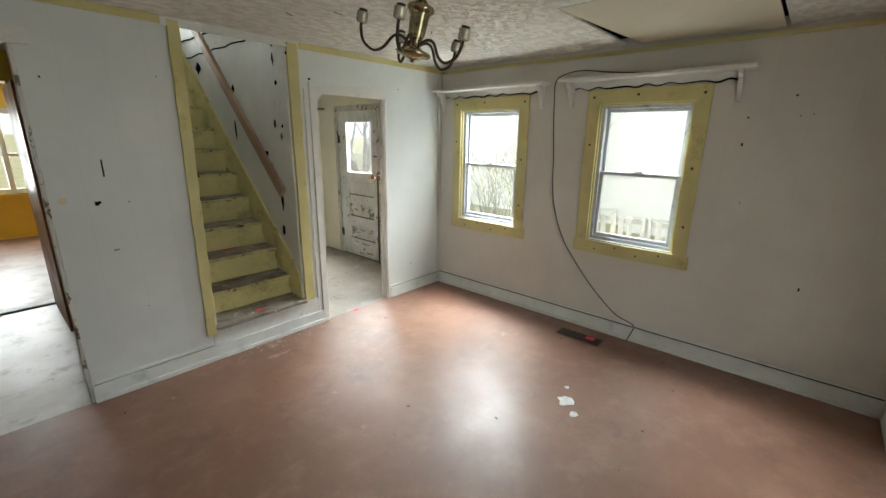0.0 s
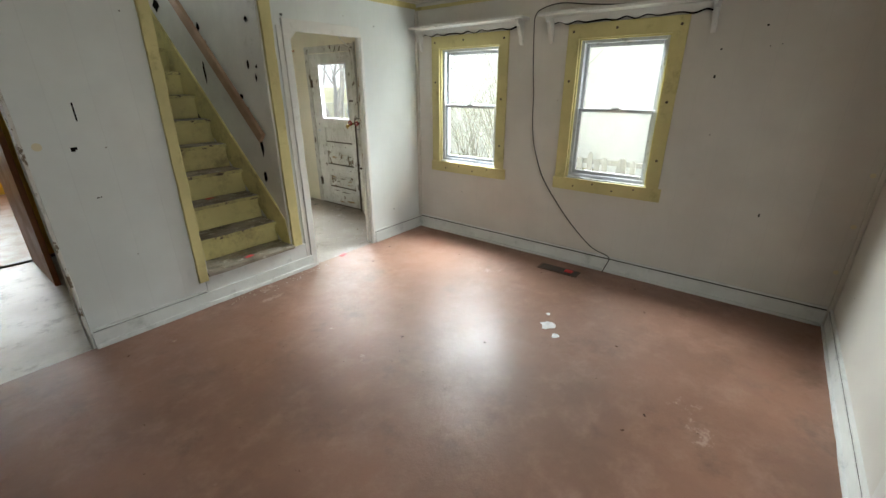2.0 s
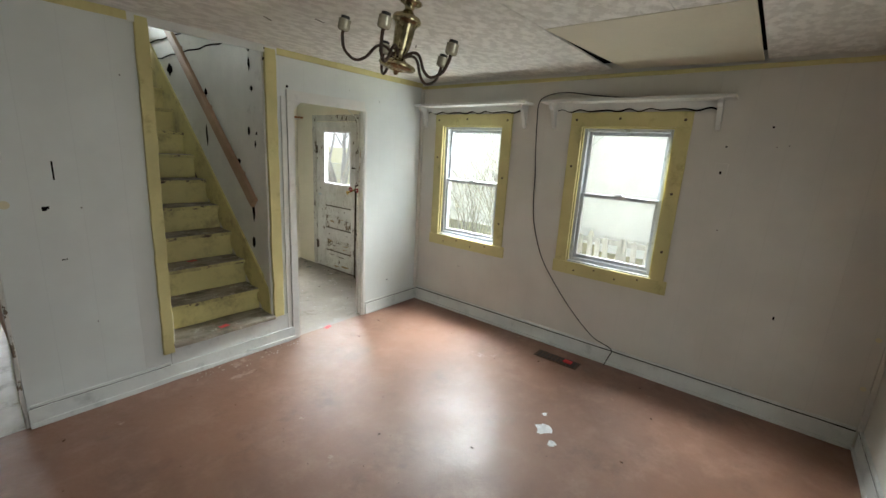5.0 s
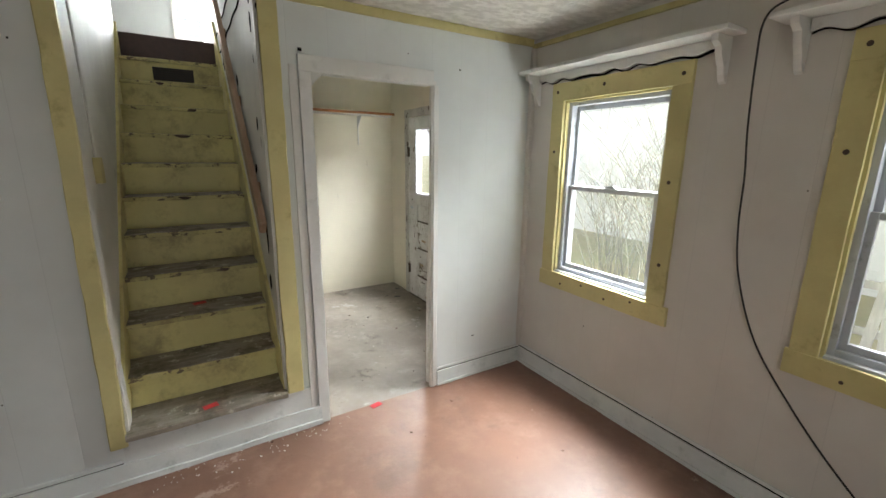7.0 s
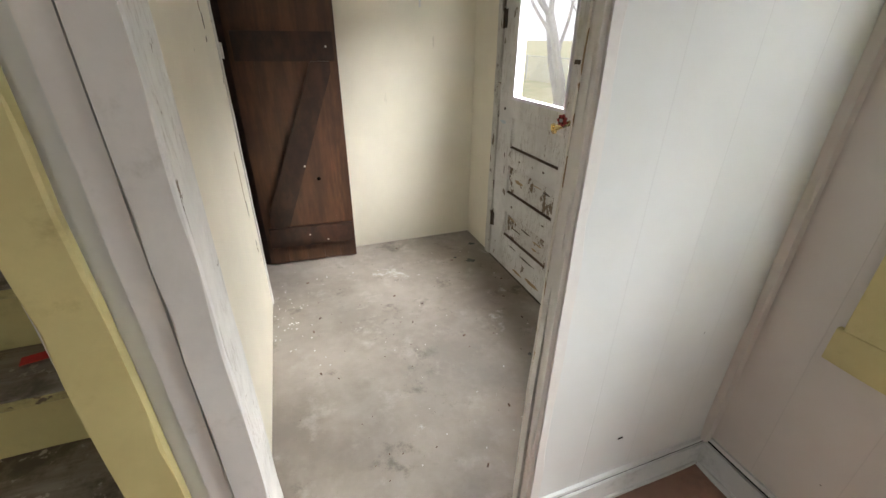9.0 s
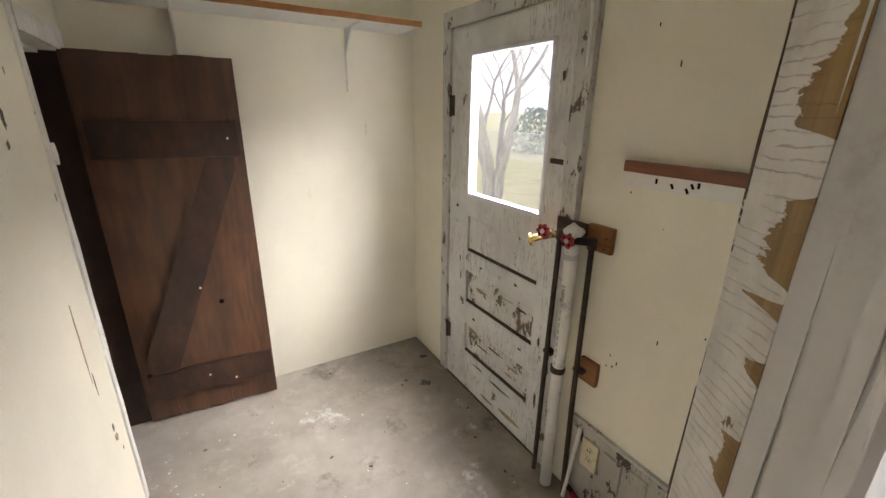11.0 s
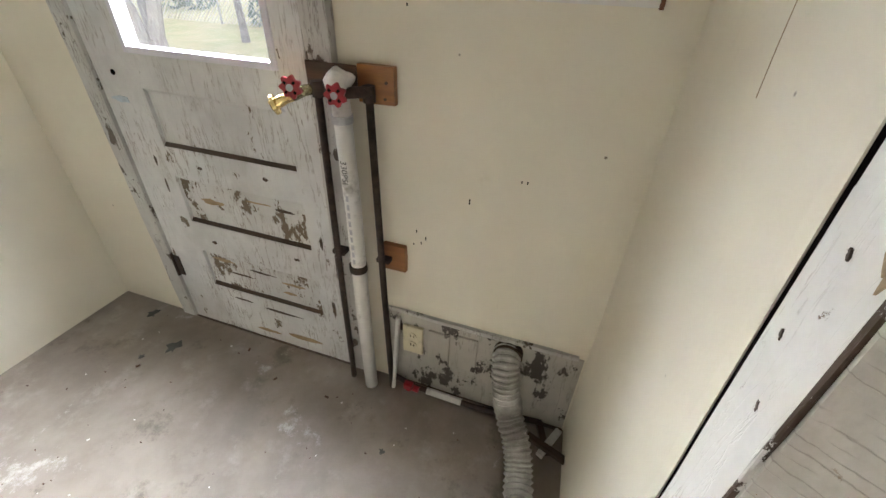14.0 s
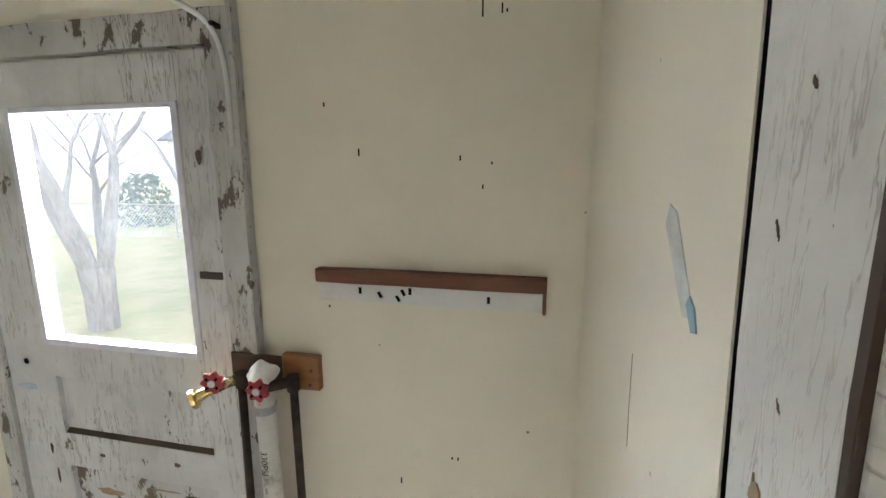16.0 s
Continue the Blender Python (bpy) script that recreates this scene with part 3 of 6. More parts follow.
def baseboard(name, a, b, cap, shoe):
    """A baseboard: main board, a thin cap strip above a dark joint, and a shoe strip at the floor."""
    bm = board(a, b, 0.003)
    ob = struct(name, bm, M_BASE, "scuffed white painted baseboard", "baseboard")
    part("cap_strip", board(*cap, 0.002, 0.0012), M_BASE, ob)
    thin = 0.9
    part("dark_strip", box([c * thin if abs(c) < 0.03 else c for c in (cap[0][0], cap[0][1], b[2])], [c * thin if abs(c) < 0.03 else c for c in (cap[1][0], cap[1][1], cap[0][2])]), M_DARK, ob, "dark open joint")
    part("shoe_strip", board(*shoe, 0.004), M_BASE, ob)


baseboard("baseboard_east", (-0.02, SOUTH + 0.03, 0.0), (0.0, -0.02, 0.118), ((-0.010, SOUTH + 0.03, 0.127), (0.0, -0.02, 0.145)),
          ((-0.032, SOUTH + 0.03, 0.0), (-0.02, -0.03, 0.022)))
baseboard("baseboard_north", (-0.755, -0.02, 0.0), (0.0, 0.0, 0.108), ((-0.755, -0.012, 0.114), (0.0, 0.0, 0.129)), ((-0.755, -0.028, 0.0), (-0.03, -0.02, 0.016)))
baseboard("baseboard_north_stairs", (-3.21, -0.022, 0.0), (-1.555, 0.0, 0.112), ((-3.2, -0.013, 0.116), (-2.5, 0.0, 0.132)), ((-3.21, -0.034, 0.0), (-1.555, -0.022, 0.03)))
baseboard("baseboard_south", (-1.85, SOUTH, 0.0), (-0.03, SOUTH + 0.02, 0.118), ((-1.85, SOUTH, 0.123), (-0.03, SOUTH + 0.016, 0.14)),
          ((-1.85, SOUTH + 0.02, 0.0), (-0.03, SOUTH + 0.032, 0.022)))
struct("trim_south_casing", board((-2.0, SOUTH, 0.0), (-1.86, SOUTH + 0.03, 2.05)), M_WHITE, "white painted door casing", "trim")


# ---- windows ----
def window(name, y0, y1, label):
    ob = thing(name, (0, (y0 + y1) / 2, SILL), label, "window", "living room windows", "structure")
    side = 0.095
    cas = []
    cas.append(part("casing", board((-0.02, y1, SILL - 0.0), (0.0, y1 + side, HEAD), 0.003), M_YELLOW, ob, "yellow painted casing board"))
    cas.append(part("casing", board((-0.02, y0 - side, SILL), (0.0, y0, HEAD), 0.003), M_YELLOW, ob, "yellow painted casing board"))
    cas.append(part("casing", board((-0.021, y0 - side, HEAD), (0.0, y1 + side, HEAD + 0.107), 0.003), M_YELLOW, ob, "yellow painted casing board"))
    apron = part("apron", board((-0.023, y0 - side - 0.025, SILL - 0.105), (0.0, y1 + side + 0.012, SILL), 0.004), M_YELLOW, ob, "yellow painted apron board")
    for y, z in ((y0 - 0.05, HEAD + 0.05), (y1 + 0.05, HEAD + 0.052), ((y0 + y1) / 2 + 0.05, HEAD + 0.06), (y0 - 0.045, 1.45), (y0 - 0.05, 1.02), (y1 + 0.05, 1.6)):
        part("nail_plug", lathe([(0.0105, -0.0225), (0.0095, -0.019)], (0, y, z), 8, "x"), M_DARKBLOCK, cas[2] if z > HEAD else (cas[1] if y < y0 else cas[0]))
    for k in range(4):
        part("nail_plug", lathe([(0.008, -0.025), (0.007, -0.021)], (0, y0 + (y1 - y0) * (k + 0.5) / 4, SILL - 0.03 - 0.035 * (k % 2)), 8, "x"), M_DARKBLOCK, apron)
    # reveal lining
    part("reveal", board((0.0, y1 - 0.012, SILL), (0.026, y1, HEAD), 0), M_YELLOW, ob)
    part("reveal", board((0.0, y0, SILL), (0.026, y0 + 0.012, HEAD), 0), M_YELLOW, ob)
    part("reveal", board((0.0, y0 + 0.012, HEAD - 0.012), (0.026, y1 - 0.012, HEAD), 0), M_YELLOW, ob)
    part("stool", board((-0.004, y0 + 0.012, SILL), (0.026, y1 - 0.012, SILL + 0.012), 0), M_VINYLFRAME, ob, "grey-white sill strip")
    a, b, lo, hi = y0 + 0.012, y1 - 0.012, SILL + 0.012, HEAD - 0.012
    fr = bmesh.new()
    for p, q in (((0.026, y0, SILL), (0.125, a + 0.024, HEAD)), ((0.026, b - 0.024, SILL), (0.125, y1, HEAD)), ((0.026, a + 0.024, hi - 0.022), (0.125, b - 0.024, HEAD)), ((0.026, a + 0.024, SILL), (0.125, b - 0.024, lo + 0.028))):
        bx(fr, p, q, 0.003)
    part("window_frame", fr, M_VINYLFRAME, ob, "grey-white vinyl frame")
    a, b, lo, hi = a + 0.024, b - 0.024, lo + 0.028, hi - 0.022
    for nm, z0, z1, x in (("lower_sash", lo, MEET + 0.012, 0.045), ("upper_sash", MEET - 0.016, hi, 0.071)):
        s = bmesh.new()
        w = 0.026
        bx(s, (x, a, z0), (x + 0.024, a + w, z1), 0.003)
        bx(s, (x, b - w, z0), (x + 0.024, b, z1), 0.003)
        bx(s, (x, a + w, z0), (x + 0.024, b - w, z0 + 0.03), 0.003)
        bx(s, (x, a + w, z1 - 0.028), (x + 0.024, b - w, z1), 0.003)
        sash = part(nm, s, M_VINYLFRAME, ob, "grey-white vinyl sash")
        g = part("pane", box((x + 0.011, a + w - 0.004, z0 + 0.026), (x + 0.014, b - w + 0.004, z1 - 0.024)), M_GLASS, sash, "clear glass pane")
        g.visible_shadow = False
    m = (a + b) / 2
    part("sash_lock", prism([(m - 0.045, MEET + 0.013), (m + 0.045, MEET + 0.013), (m + 0.025, MEET + 0.026), (m - 0.02, MEET + 0.03)], 0, 0.048, 0.075), M_VINYLFRAME, ob)


window("window_1", *W1, "double-hung window with yellow painted casing")
window("window_2", *W2, "double-hung window with yellow painted casing beside a black cable")


# ---- shelves over the windows ----
def shelf_over(y0, y1, brackets, c0, c1, label):
    ob = thing("wall_shelf", (0, (y0 + y1) / 2, 2.09), label, "shelf", "shelves over the windows")
    part("shelf_board", board((-0.16, y0, 2.088), (-0.002, y1, 2.108), 0.004), M_WHITE, ob)
    for y in brackets:
        pr = [(-0.001, 2.087), (-0.125, 2.087), (-0.12, 2.06), (-0.085, 2.04), (-0.07, 2.0), (-0.045, 1.965), (-0.035, 1.93), (-0.02, 1.905), (-0.001, 1.895)]
        part("bracket", prism([(p[0], p[1]) for p in pr], 1, y - 0.014, y + 0.014), M_WHITE, ob)
    n = 60
    pts = [(c0 + (c1 - c0) * k / n, 2.04 + 0.007 * math.sin(k / n * (c1 - c0) * 36) + 0.004 * math.sin(k * 0.9)) for k in range(n + 1)]
    # Near-black strip under the scalloped edge, drawn for the shade in the gap.
    gap = [(y, z - 0.009 - 0.003 * math.sin(y * 9)) for y, z in reversed(pts)]
    part("dark_strip", prism([*pts, *gap], 0, -0.012, -0.004), M_DARK, ob, "near-black wavy strip for the shade under the valance")
    part("scalloped_valance", prism([*pts, (c1, 2.087), (c0, 2.087)], 0, -0.03, -0.006), M_WHITE, ob, "white scalloped valance board")


shelf_over(-1.29, -0.035, (-0.075, -1.225), -1.21, -0.1, "white painted wall shelf with curved brackets over a window")
shelf_over(-2.745, -1.43, (-1.5, -2.665), -2.64, -1.52, "white painted wall shelf with curved brackets and a cable on it")

# ---- staircase ----
SX0, SX1 = -2.475, -1.735
RISE, RUN = 0.209, 0.2186
NOSE = [(-0.045, 0.27)] + [(0.187 + RUN * k, 0.451 + RISE * k) for k in range(10)]
UP = NOSE[-1][1] + RISE
TOPY = NOSE[-1][0] + RUN
st = thing("staircase", ((SX0 + SX1) / 2, 0, 0.13), "steep yellow painted staircase with worn dirty treads", "staircase", "", "structure")
for k, (y, z) in enumerate(NOSE):
    y_next = NOSE[k + 1][0] if k < 10 else TOPY
    tb = board((SX0 + 0.004, y, z - 0.027), (SX1 - 0.004, y_next + 0.045, z), 0.006, 0.004)
    td = part("tread", tb, M_TREAD, st, "worn dirt-stained wooden tread")
    part("nosing", board((SX0 + 0.005, y - 0.004, z - 0.029), (SX1 - 0.005, y + 0.006, z - 0.002), 0.004, 0.005), M_NOSE if k else M_TREAD, td, "nosing with flaking paint")
    if k:
        part("riser", board((SX0 + 0.004, y + 0.028, NOSE[k - 1][1]), (SX1 - 0.004, y + 0.046, z - 0.027), 0), M_RISER, st, "grimy yellow painted riser")
part("riser", board((SX0 + 0.004, TOPY + 0.0, NOSE[-1][1]), (SX1 - 0.004, TOPY + 0.03, UP + 0.01), 0.004), M_TOPRISER, st, "dark brown painted top riser")
vy, vz = NOSE[10][0] + 0.026, NOSE[9][1]
vent = part("riser_vent", box((-2.245, vy - 0.006, vz + 0.04), (-1.95, vy + 0.001, vz + 0.145)), M_BLACK, st, "black metal return-air grille")
for k in range(6):
    part("slat", box((-2.24, vy - 0.012, vz + 0.047 + 0.016 * k), (-1.955, vy - 0.006, vz + 0.053 + 0.016 * k)), M_IRON, vent)
for x0, x1, nm in ((SX1 - 0.018, SX1 - 0.0005, "stringer"), (SX0 + 0.0005, SX0 + 0.016, "stringer")):
    s = RISE / RUN
    y1 = TOPY
    lift = 0.06 if x0 > -2.0 else -0.05
    part(nm, prism([(-0.0, 0.275), (0.03, 0.275 + lift + 0.16), (y1, 0.275 + lift + 0.16 + s * (y1 - 0.03)), (y1, UP - 0.25), (0.12, 0.275)], 0, x0, x1), M_RISER, st, "yellow painted skirt board")
face = struct("stair_face_board", board((-2.49, -0.012, 0.113), (-1.575, 0.0, 0.245), 0.002), M_BASE, "white painted board under the first stair", "trim")
post = board((-2.537, -0.026, 0.205), (-2.468, 0.0, 2.315), 0.005, 0.005)
for v in post.verts:
    v.co.x += 0.013 * (v.co.z - 0.2)
struct("trim_stair_post_west", post, M_YELLOW, "yellow painted stair opening casing, chipped", "trim")
struct("trim_stair_post_east", board((-1.734, -0.026, 0.25), (-1.648, 0.0, 2.31), 0.005, 0.004), M_YELLOW, "yellow painted stair opening casing, chipped", "trim")
struct("trim_stair_lining_west", board((-2.474, 0.0, 0.272), (-2.456, 0.10, 2.31), 0.004, 0.006), M_CRACKLE, "chipped white reveal board", "trim")
struct("trim_stair_lining_east", board((-1.748, 0.0, 0.245), (-1.736, 0.10, 2.31), 0.002, 0.003), M_STAIRWALL, "chipped grey-white reveal board", "trim")
struct("trim_stair_head", board((-2.54, -0.024, 2.277), (-1.64, 0.0, H - 0.003), 0.003), M_WHITE, "white painted strip at the head of the stair opening", "trim")
struct("trim_between_openings", board((-1.612, -0.014, 0.115), (-1.572, 0.0, 2.0), 0.004), M_WHITE, "white painted narrow strip", "trim")

struct("wall_stair_east", wall_bm(1, SX1, -1.668, (0.075, 4.3), (0, 4.6), [(1.73, 2.27, -1, 1.77)]), M_STAIRWALL, "scuffed grey-white stairwell wall with cracks and holes", "wall")
struct("wall_stair_west", wall_bm(1, -2.60, SX0, (0.075, 2.35), (0, 4.6), []), M_STAIRWALL, "scuffed grey stairwell wall", "wall")
struct("wall_upstairs_front", wall_bm(0, -0.05, 0.07, (-4.2, -1.5), (H + 0.1, 4.6), []), M_STAIRWALL, "scuffed grey-white wall", "wall")
struct("wall_upstairs_back", wall_bm(0, 4.3, 4.42, (-4.2, -0.9), (UP - 0.3, 4.6), [(-2.05, -1.45, 2.95, 3.65)]), M_WALL_N, "pale wall with a small window", "wall")
struct("wall_upstairs_west", wall_bm(1, -4.3, -4.2, (0, 4.3), (UP, 4.6), []), M_WALL_N, "pale wall", "wall")
struct("floor_upstairs", box((-4.2, TOPY + 0.03, UP - 0.16), (-0.9, 4.3, UP)), M_TOPRISER, "dark painted upper floor", "floor")
struct("floor_upstairs_west", box((-4.2, 0.08, UP - 0.10), (-2.6, TOPY + 0.03, UP)), M_TOPRISER, "dark painted upper floor", "floor")
struct("ceiling_upstairs", box((-4.3, -0.05, 4.5), (-0.9, 4.42, 4.6)), M_STAIRWALL, "grey-white boarded ceiling", "ceiling")
struct("wall_upstairs_east", wall_bm(1, -0.9, -0.8, (0, 4.42), (2.35, 4.6), []), M_WALL_N, "pale wall", "wall")
w3 = thing("window_upstairs", (-1.75, 4.33, 2.95), "small white-framed upstairs window", "window", "", "structure")
fb = bmesh.new()
for p, q in (((-2.05, 4.27, 2.95), (-2.0, 4.34, 3.65)), ((-1.5, 4.27, 2.95), (-1.45, 4.34, 3.65)), ((-2.0, 4.27, 3.6), (-1.5, 4.34, 3.65)), ((-2.0, 4.27, 2.95), (-1.5, 4.34, 2.99)), ((-2.0, 4.28, 3.22), (-1.5, 4.32, 3.25))):
    bx(fb, p, q, 0.003)
part("window_frame", fb, M_WHITE, w3)

hr = thing("handrail", (-1.78, 0.1, 1.1), "bare wooden plank handrail fixed to the stairwell wall", "handrail")
d = Vector((0, 1.0, 0.985)).normalized()
upv = Vector((0, -d.z, d.y))
p0 = Vector((-1.765, 0.16, 1.17))
p1 = p0 + d * 3.0
hb = bmesh.new()
cs = []
for p in (p0, p1):
    cs.append([hb.verts.new(p + Vector((sx * 0.017, 0, 0)) + upv * sz * 0.047) for sx, sz in ((-1, -1), (1, -1), (1, 1), (-1, 1))])
for k in range(4):
    hb.faces.new([cs[0][k], cs[0][(k + 1) % 4], cs[1][(k + 1) % 4], cs[1][k]])
hb.faces.new(cs[0])
hb.faces.new(cs[1])
bmesh.ops.bevel(hb, geom=list(hb.edges), offset=0.006, segments=2, affect="EDGES")
part("rail_plank", hb, M_RAILWOOD, hr)
for k in range(4):
    c = p0 + d * (0.3 + 0.75 * k)
    part("spacer_block", box((-1.75, c.y - 0.03, c.z - 0.03), (SX1, c.y + 0.03, c.z + 0.03), 0.004), M_RAILWOOD, hr)
# holes broken in the stairwell wall
for y, z, w, h in ((1.755, 2.289, 0.057, 0.053), (0.98, 2.048, 0.023, 0.032), (1.015, 1.688, 0.018, 0.082), (0.441, 1.484, 0.03, 0.025), (0.2, 2.329, 0.026, 0.023), (0.019, 2.304, 0.041, 0.013), (0.004, 2.236, 0.021, 0.013), (0.204, 2.219, 0.013, 0.041), (0.183, 2.042, 0.017, 0.019), (0.054, 1.959, 0.017, 0.032), (0.249, 1.731, 0.019, 0.029), (0.123, 1.714, 0.027, 0.012), (0.161, 1.633, 0.009, 0.024), (0.233, 1.117, 0.023, 0.09), (0.253, 0.838, 0.029, 0.041)):
    n = 9
    pr = [(y + w * math.cos(2 * math.pi * k / n) * (1 + 0.4 * math.sin(5.1 * k + y * 40)), z + h * math.sin(2 * math.pi * k / n) * (1 + 0.3 * math.cos(3.7 * k))) for k in range(n)]
    tagged(part("wall_hole", prism(pr, 0, SX1 - 0.0035, SX1 - 0.0005), M_DARK, None, "ragged dark hole broken in the stairwell wall"), "", "wall hole", "holes in the stairwell wall", "structure")

for y0, y1, z in ((0.55, 2.05, 2.41), (1.0, 2.5, 2.575)):
    pts = [(SX1 - 0.001, y0 + (y1 - y0) * k / 12, z + 0.008 * math.sin(1.9 * k + z * 9)) for k in range(13)]
    tagged(part("wall_joint", tube(pts, 0.0065, 6), M_DARK, None, "dark open joint between stairwell wall sheets"), "", "wall joint", "joints in the stairwell wall", "structure")
for k, x, w in ((7, -2.09, 0.06), (5, -2.12, 0.04), (3, -1.95, 0.03), (8, -2.0, 0.03), (9, -2.2, 0.03)):
    y, z = NOSE[k]
    pr = [(x - w, z - 0.010), (x - w * 0.5, z - 0.006), (x + w * 0.3, z - 0.007), (x + w, z - 0.012), (x + w * 0.5, z - 0.026), (x - w * 0.1, z - 0.029), (x - w * 0.6, z - 0.02)]
    part("broken_edge", prism(pr, 1, y - 0.0075, y), M_DARKBLOCK, st, "splintered dark gap in the nosing")

# ---- doorway to the back entry ----
struct("trim_door_casing_west", board((-1.567, -0.022, 0.0), (-1.507, 0.0, 1.985), 0.004, 0.003), M_WHITE, "white painted door casing", "trim")
struct("trim_door_head", board((-1.567, -0.024, 1.972), (-0.797, 0.0, 2.052), 0.004, 0.003), M_WHITE, "white painted door head casing", "trim")
struct("trim_door_corner_patch", prism([(-1.507, 1.972), (-1.445, 1.972), (-1.47, 1.945), (-1.485, 1.93), (-1.507, 1.905)], 1, -0.018, 0.0), M_WHITE, "white painted corner piece of the door head", "trim")
struct("trim_door_bead", board((-0.806, -0.012, 0.0), (-0.755, 0.0, 1.972), 0.006, 0.003), M_WHITE, "white painted bead at the doorway edge", "trim")
struct("trim_door_bead_inner", board((-0.793, -0.02, 0.0), (-0.772, -0.012, 1.972), 0.006, 0.002), M_WHITE, "white painted rounded bead", "trim")


def jamb_stack():
    bm = prism([(-0.778, 0.0695), (-0.732, 0.1385), (-0.700, 0.1385), (-0.735, 0.0695)], 2, 0.0, 2.0)
    bmesh.ops.bisect_plane(bm, geom=[*bm.verts, *bm.edges, *bm.faces], plane_co=(0, 0, 0.5), plane_no=(0, 0, 1))
    return bm


def lean(bm):
    """The old frame stands out of plumb."""
    for v in bm.verts:
        v.co.x += (0.025 + 0.035 * max(0.0, min(1.0, (v.co.x + 0.73) / 0.1))) * (max(v.co.z, 0.5) - 1.2)
    return bm


struct("jamb_east_stop", board((-0.806, 0.0, 0.0), (-0.765, 0.013, 1.985), 0.004, 0.002), M_WHITE, "white painted jamb strip", "trim")
struct("jamb_east_bead", board((-0.788, 0.013, 0.0), (-0.76, 0.040, 1.985), 0.006, 0.002), M_WHITE, "white painted rounded jamb bead", "trim")
struct("jamb_east_groove", board((-0.770, 0.040, 0.0), (-0.755, 0.048, 1.985), 0.002, 0.001), M_WHITE, "grimy painted groove in the jamb", "trim")
struct("jamb_east_front", lean(board((-0.7765, 0.048, 0.0), (-0.74, 0.069, 1.985), 0.003, 0.002)), M_WHITE, "white painted door jamb", "trim")
struct("jamb_east_back", lean(jamb_stack()), M_PEEL, "door jamb with white paint peeling off tan wood", "trim")
struct("jamb_west", board((-1.52, 0.0, 0.0), (-1.507, 0.13, 1.985), 0.003, 0.002), M_CRACKLE, "crackled white door jamb", "trim")
struct("jamb_head", board((-1.52, 0.0, 1.985), (-0.765, 0.13, 2.0), 0.002, 0.002), M_WHITE, "white painted door head", "trim")
struct("trim_entry_arris", lean(board((-0.7270, 0.1365, 0.0), (-0.7212, 0.1432, 2.0), 0.002, 0.004)), M_ARRIS, "bare dark brown wood arris where paint has gone", "trim")
struct("trim_entry_gap", lean(board((-0.6345, 0.125, 0.0), (-0.6255, 0.1415, 2.07), 0.0, 0.001)), M_DARK, "dark open gap beside the casing", "trim")
struct("trim_entry_bead", lean(board((-0.6255, 0.128, 0.0), (-0.600, 0.1435, 2.07), 0.005, 0.001)), M_CREAM, "cream painted wall edge", "trim")
struct("trim_entry_casing", lean(board((-0.7212, 0.128, 0.0), (-0.634, 0.1425, 2.07), 0.003, 0.003)), M_CRACKLE, "crackled white casing with flaking paint", "trim")
struct("trim_entry_casing_head", board((-1.58, 0.128, 2.0), (-0.738, 0.152, 2.07), 0.003, 0.003), M_CRACKLE, "crackled white casing with flaking paint", "trim")
for k, (x, z, w, h) in enumerate(((-0.660, 1.44, 0.008, 0.026), (-0.704, 1.275, 0.009, 0.030), (-0.66, 1.16, 0.0018, 0.006), (-0.67, 1.25, 0.002, 0.005), (-0.69, 1.10, 0.0025, 0.006), (-0.665, 1.52, 0.0015, 0.005), (-0.64, 1.62, 0.0012, 0.007), (-0.655, 1.70, 0.002, 0.004))):
    q = random.Random(300 + k)
    n = 26
    pr = [(x + w * (0.45 + 0.8 * q.random()) * math.cos(2 * math.pi * j / n) + 0.35 * h * math.sin(2 * math.pi * j / n), z + h * (0.5 + 0.6 * q.random()) * math.sin(2 * math.pi * j / n)) for j in range(n)]
    struct("casing_bare_spot", prism(pr, 1, 0.1405, 0.1433), M_TAN if k < 2 else M_DARKBLOCK, "bare brown wood where casing paint has flaked off", "bare spot")

# ---- back entry ----
EY = 2.335


def south_face(x):
    """The old wall beside the doorway runs slightly out of square."""
    return 0.130 + 0.034 * max(0.0, min(1.0, (x + 0.6) / 0.6))


struct("floor_entry", box((-2.475, 0.0, -0.13), (0.0, EY, -0.008)), M_CONC, "stained worn concrete floor", "floor")
esw = wall_bm(0, 0.076, 0.168, (-1.6, 0.0), (-0.02, 2.36), [(-1.52, -0.672, -1, 2.0)])
bmesh.ops.bisect_plane(esw, geom=[*esw.verts, *esw.edges, *esw.faces], plane_co=(-0.6, 0, 0), plane_no=(1, 0, 0))
for v in esw.verts:
    if v.co.y > 0.1:
        v.co.y = south_face(v.co.x)
struct("wall_entry_south", esw, M_CREAM, "cream painted wall with scratches", "wall")
DY0, DY1, DTOP = 1.055, 1.868, 1.95
struct("wall_entry_east", wall_bm(1, 0.0, 0.15, (0.0, EY), (-0.02, 2.36), [(DY0 - 0.005, DY1 + 0.005, 0.0, DTOP + 0.005)]), M_CREAM, "cream painted wall with marks and grime", "wall")
struct("wall_entry_north", wall_bm(0, EY, EY + 0.12, (-2.6, 0.15), (-0.02, 2.36), []), M_CREAM, "cream painted plaster wall", "wall")
struct("wall_entry_west", wall_bm(1, -1.667, -1.6, (0.076, EY), (-0.02, 2.36), [(1.73, 2.27, -1, 1.785)]), M_CREAM, "cream painted wall beside the closet opening", "wall")
struct("ceiling_entry", box((-1.6, 0.076, 2.36), (0.15, EY + 0.12, 2.42)), M_CREAM, "cream painted ceiling", "ceiling")
struct("trim_floor_joint_low", board((-0.012, 0.17, -0.009), (-0.0062, 0.86, 0.006), 0.0, 0.003), M_DARKBLOCK, "dark dirt line at the foot of the grimy wall", "trim")
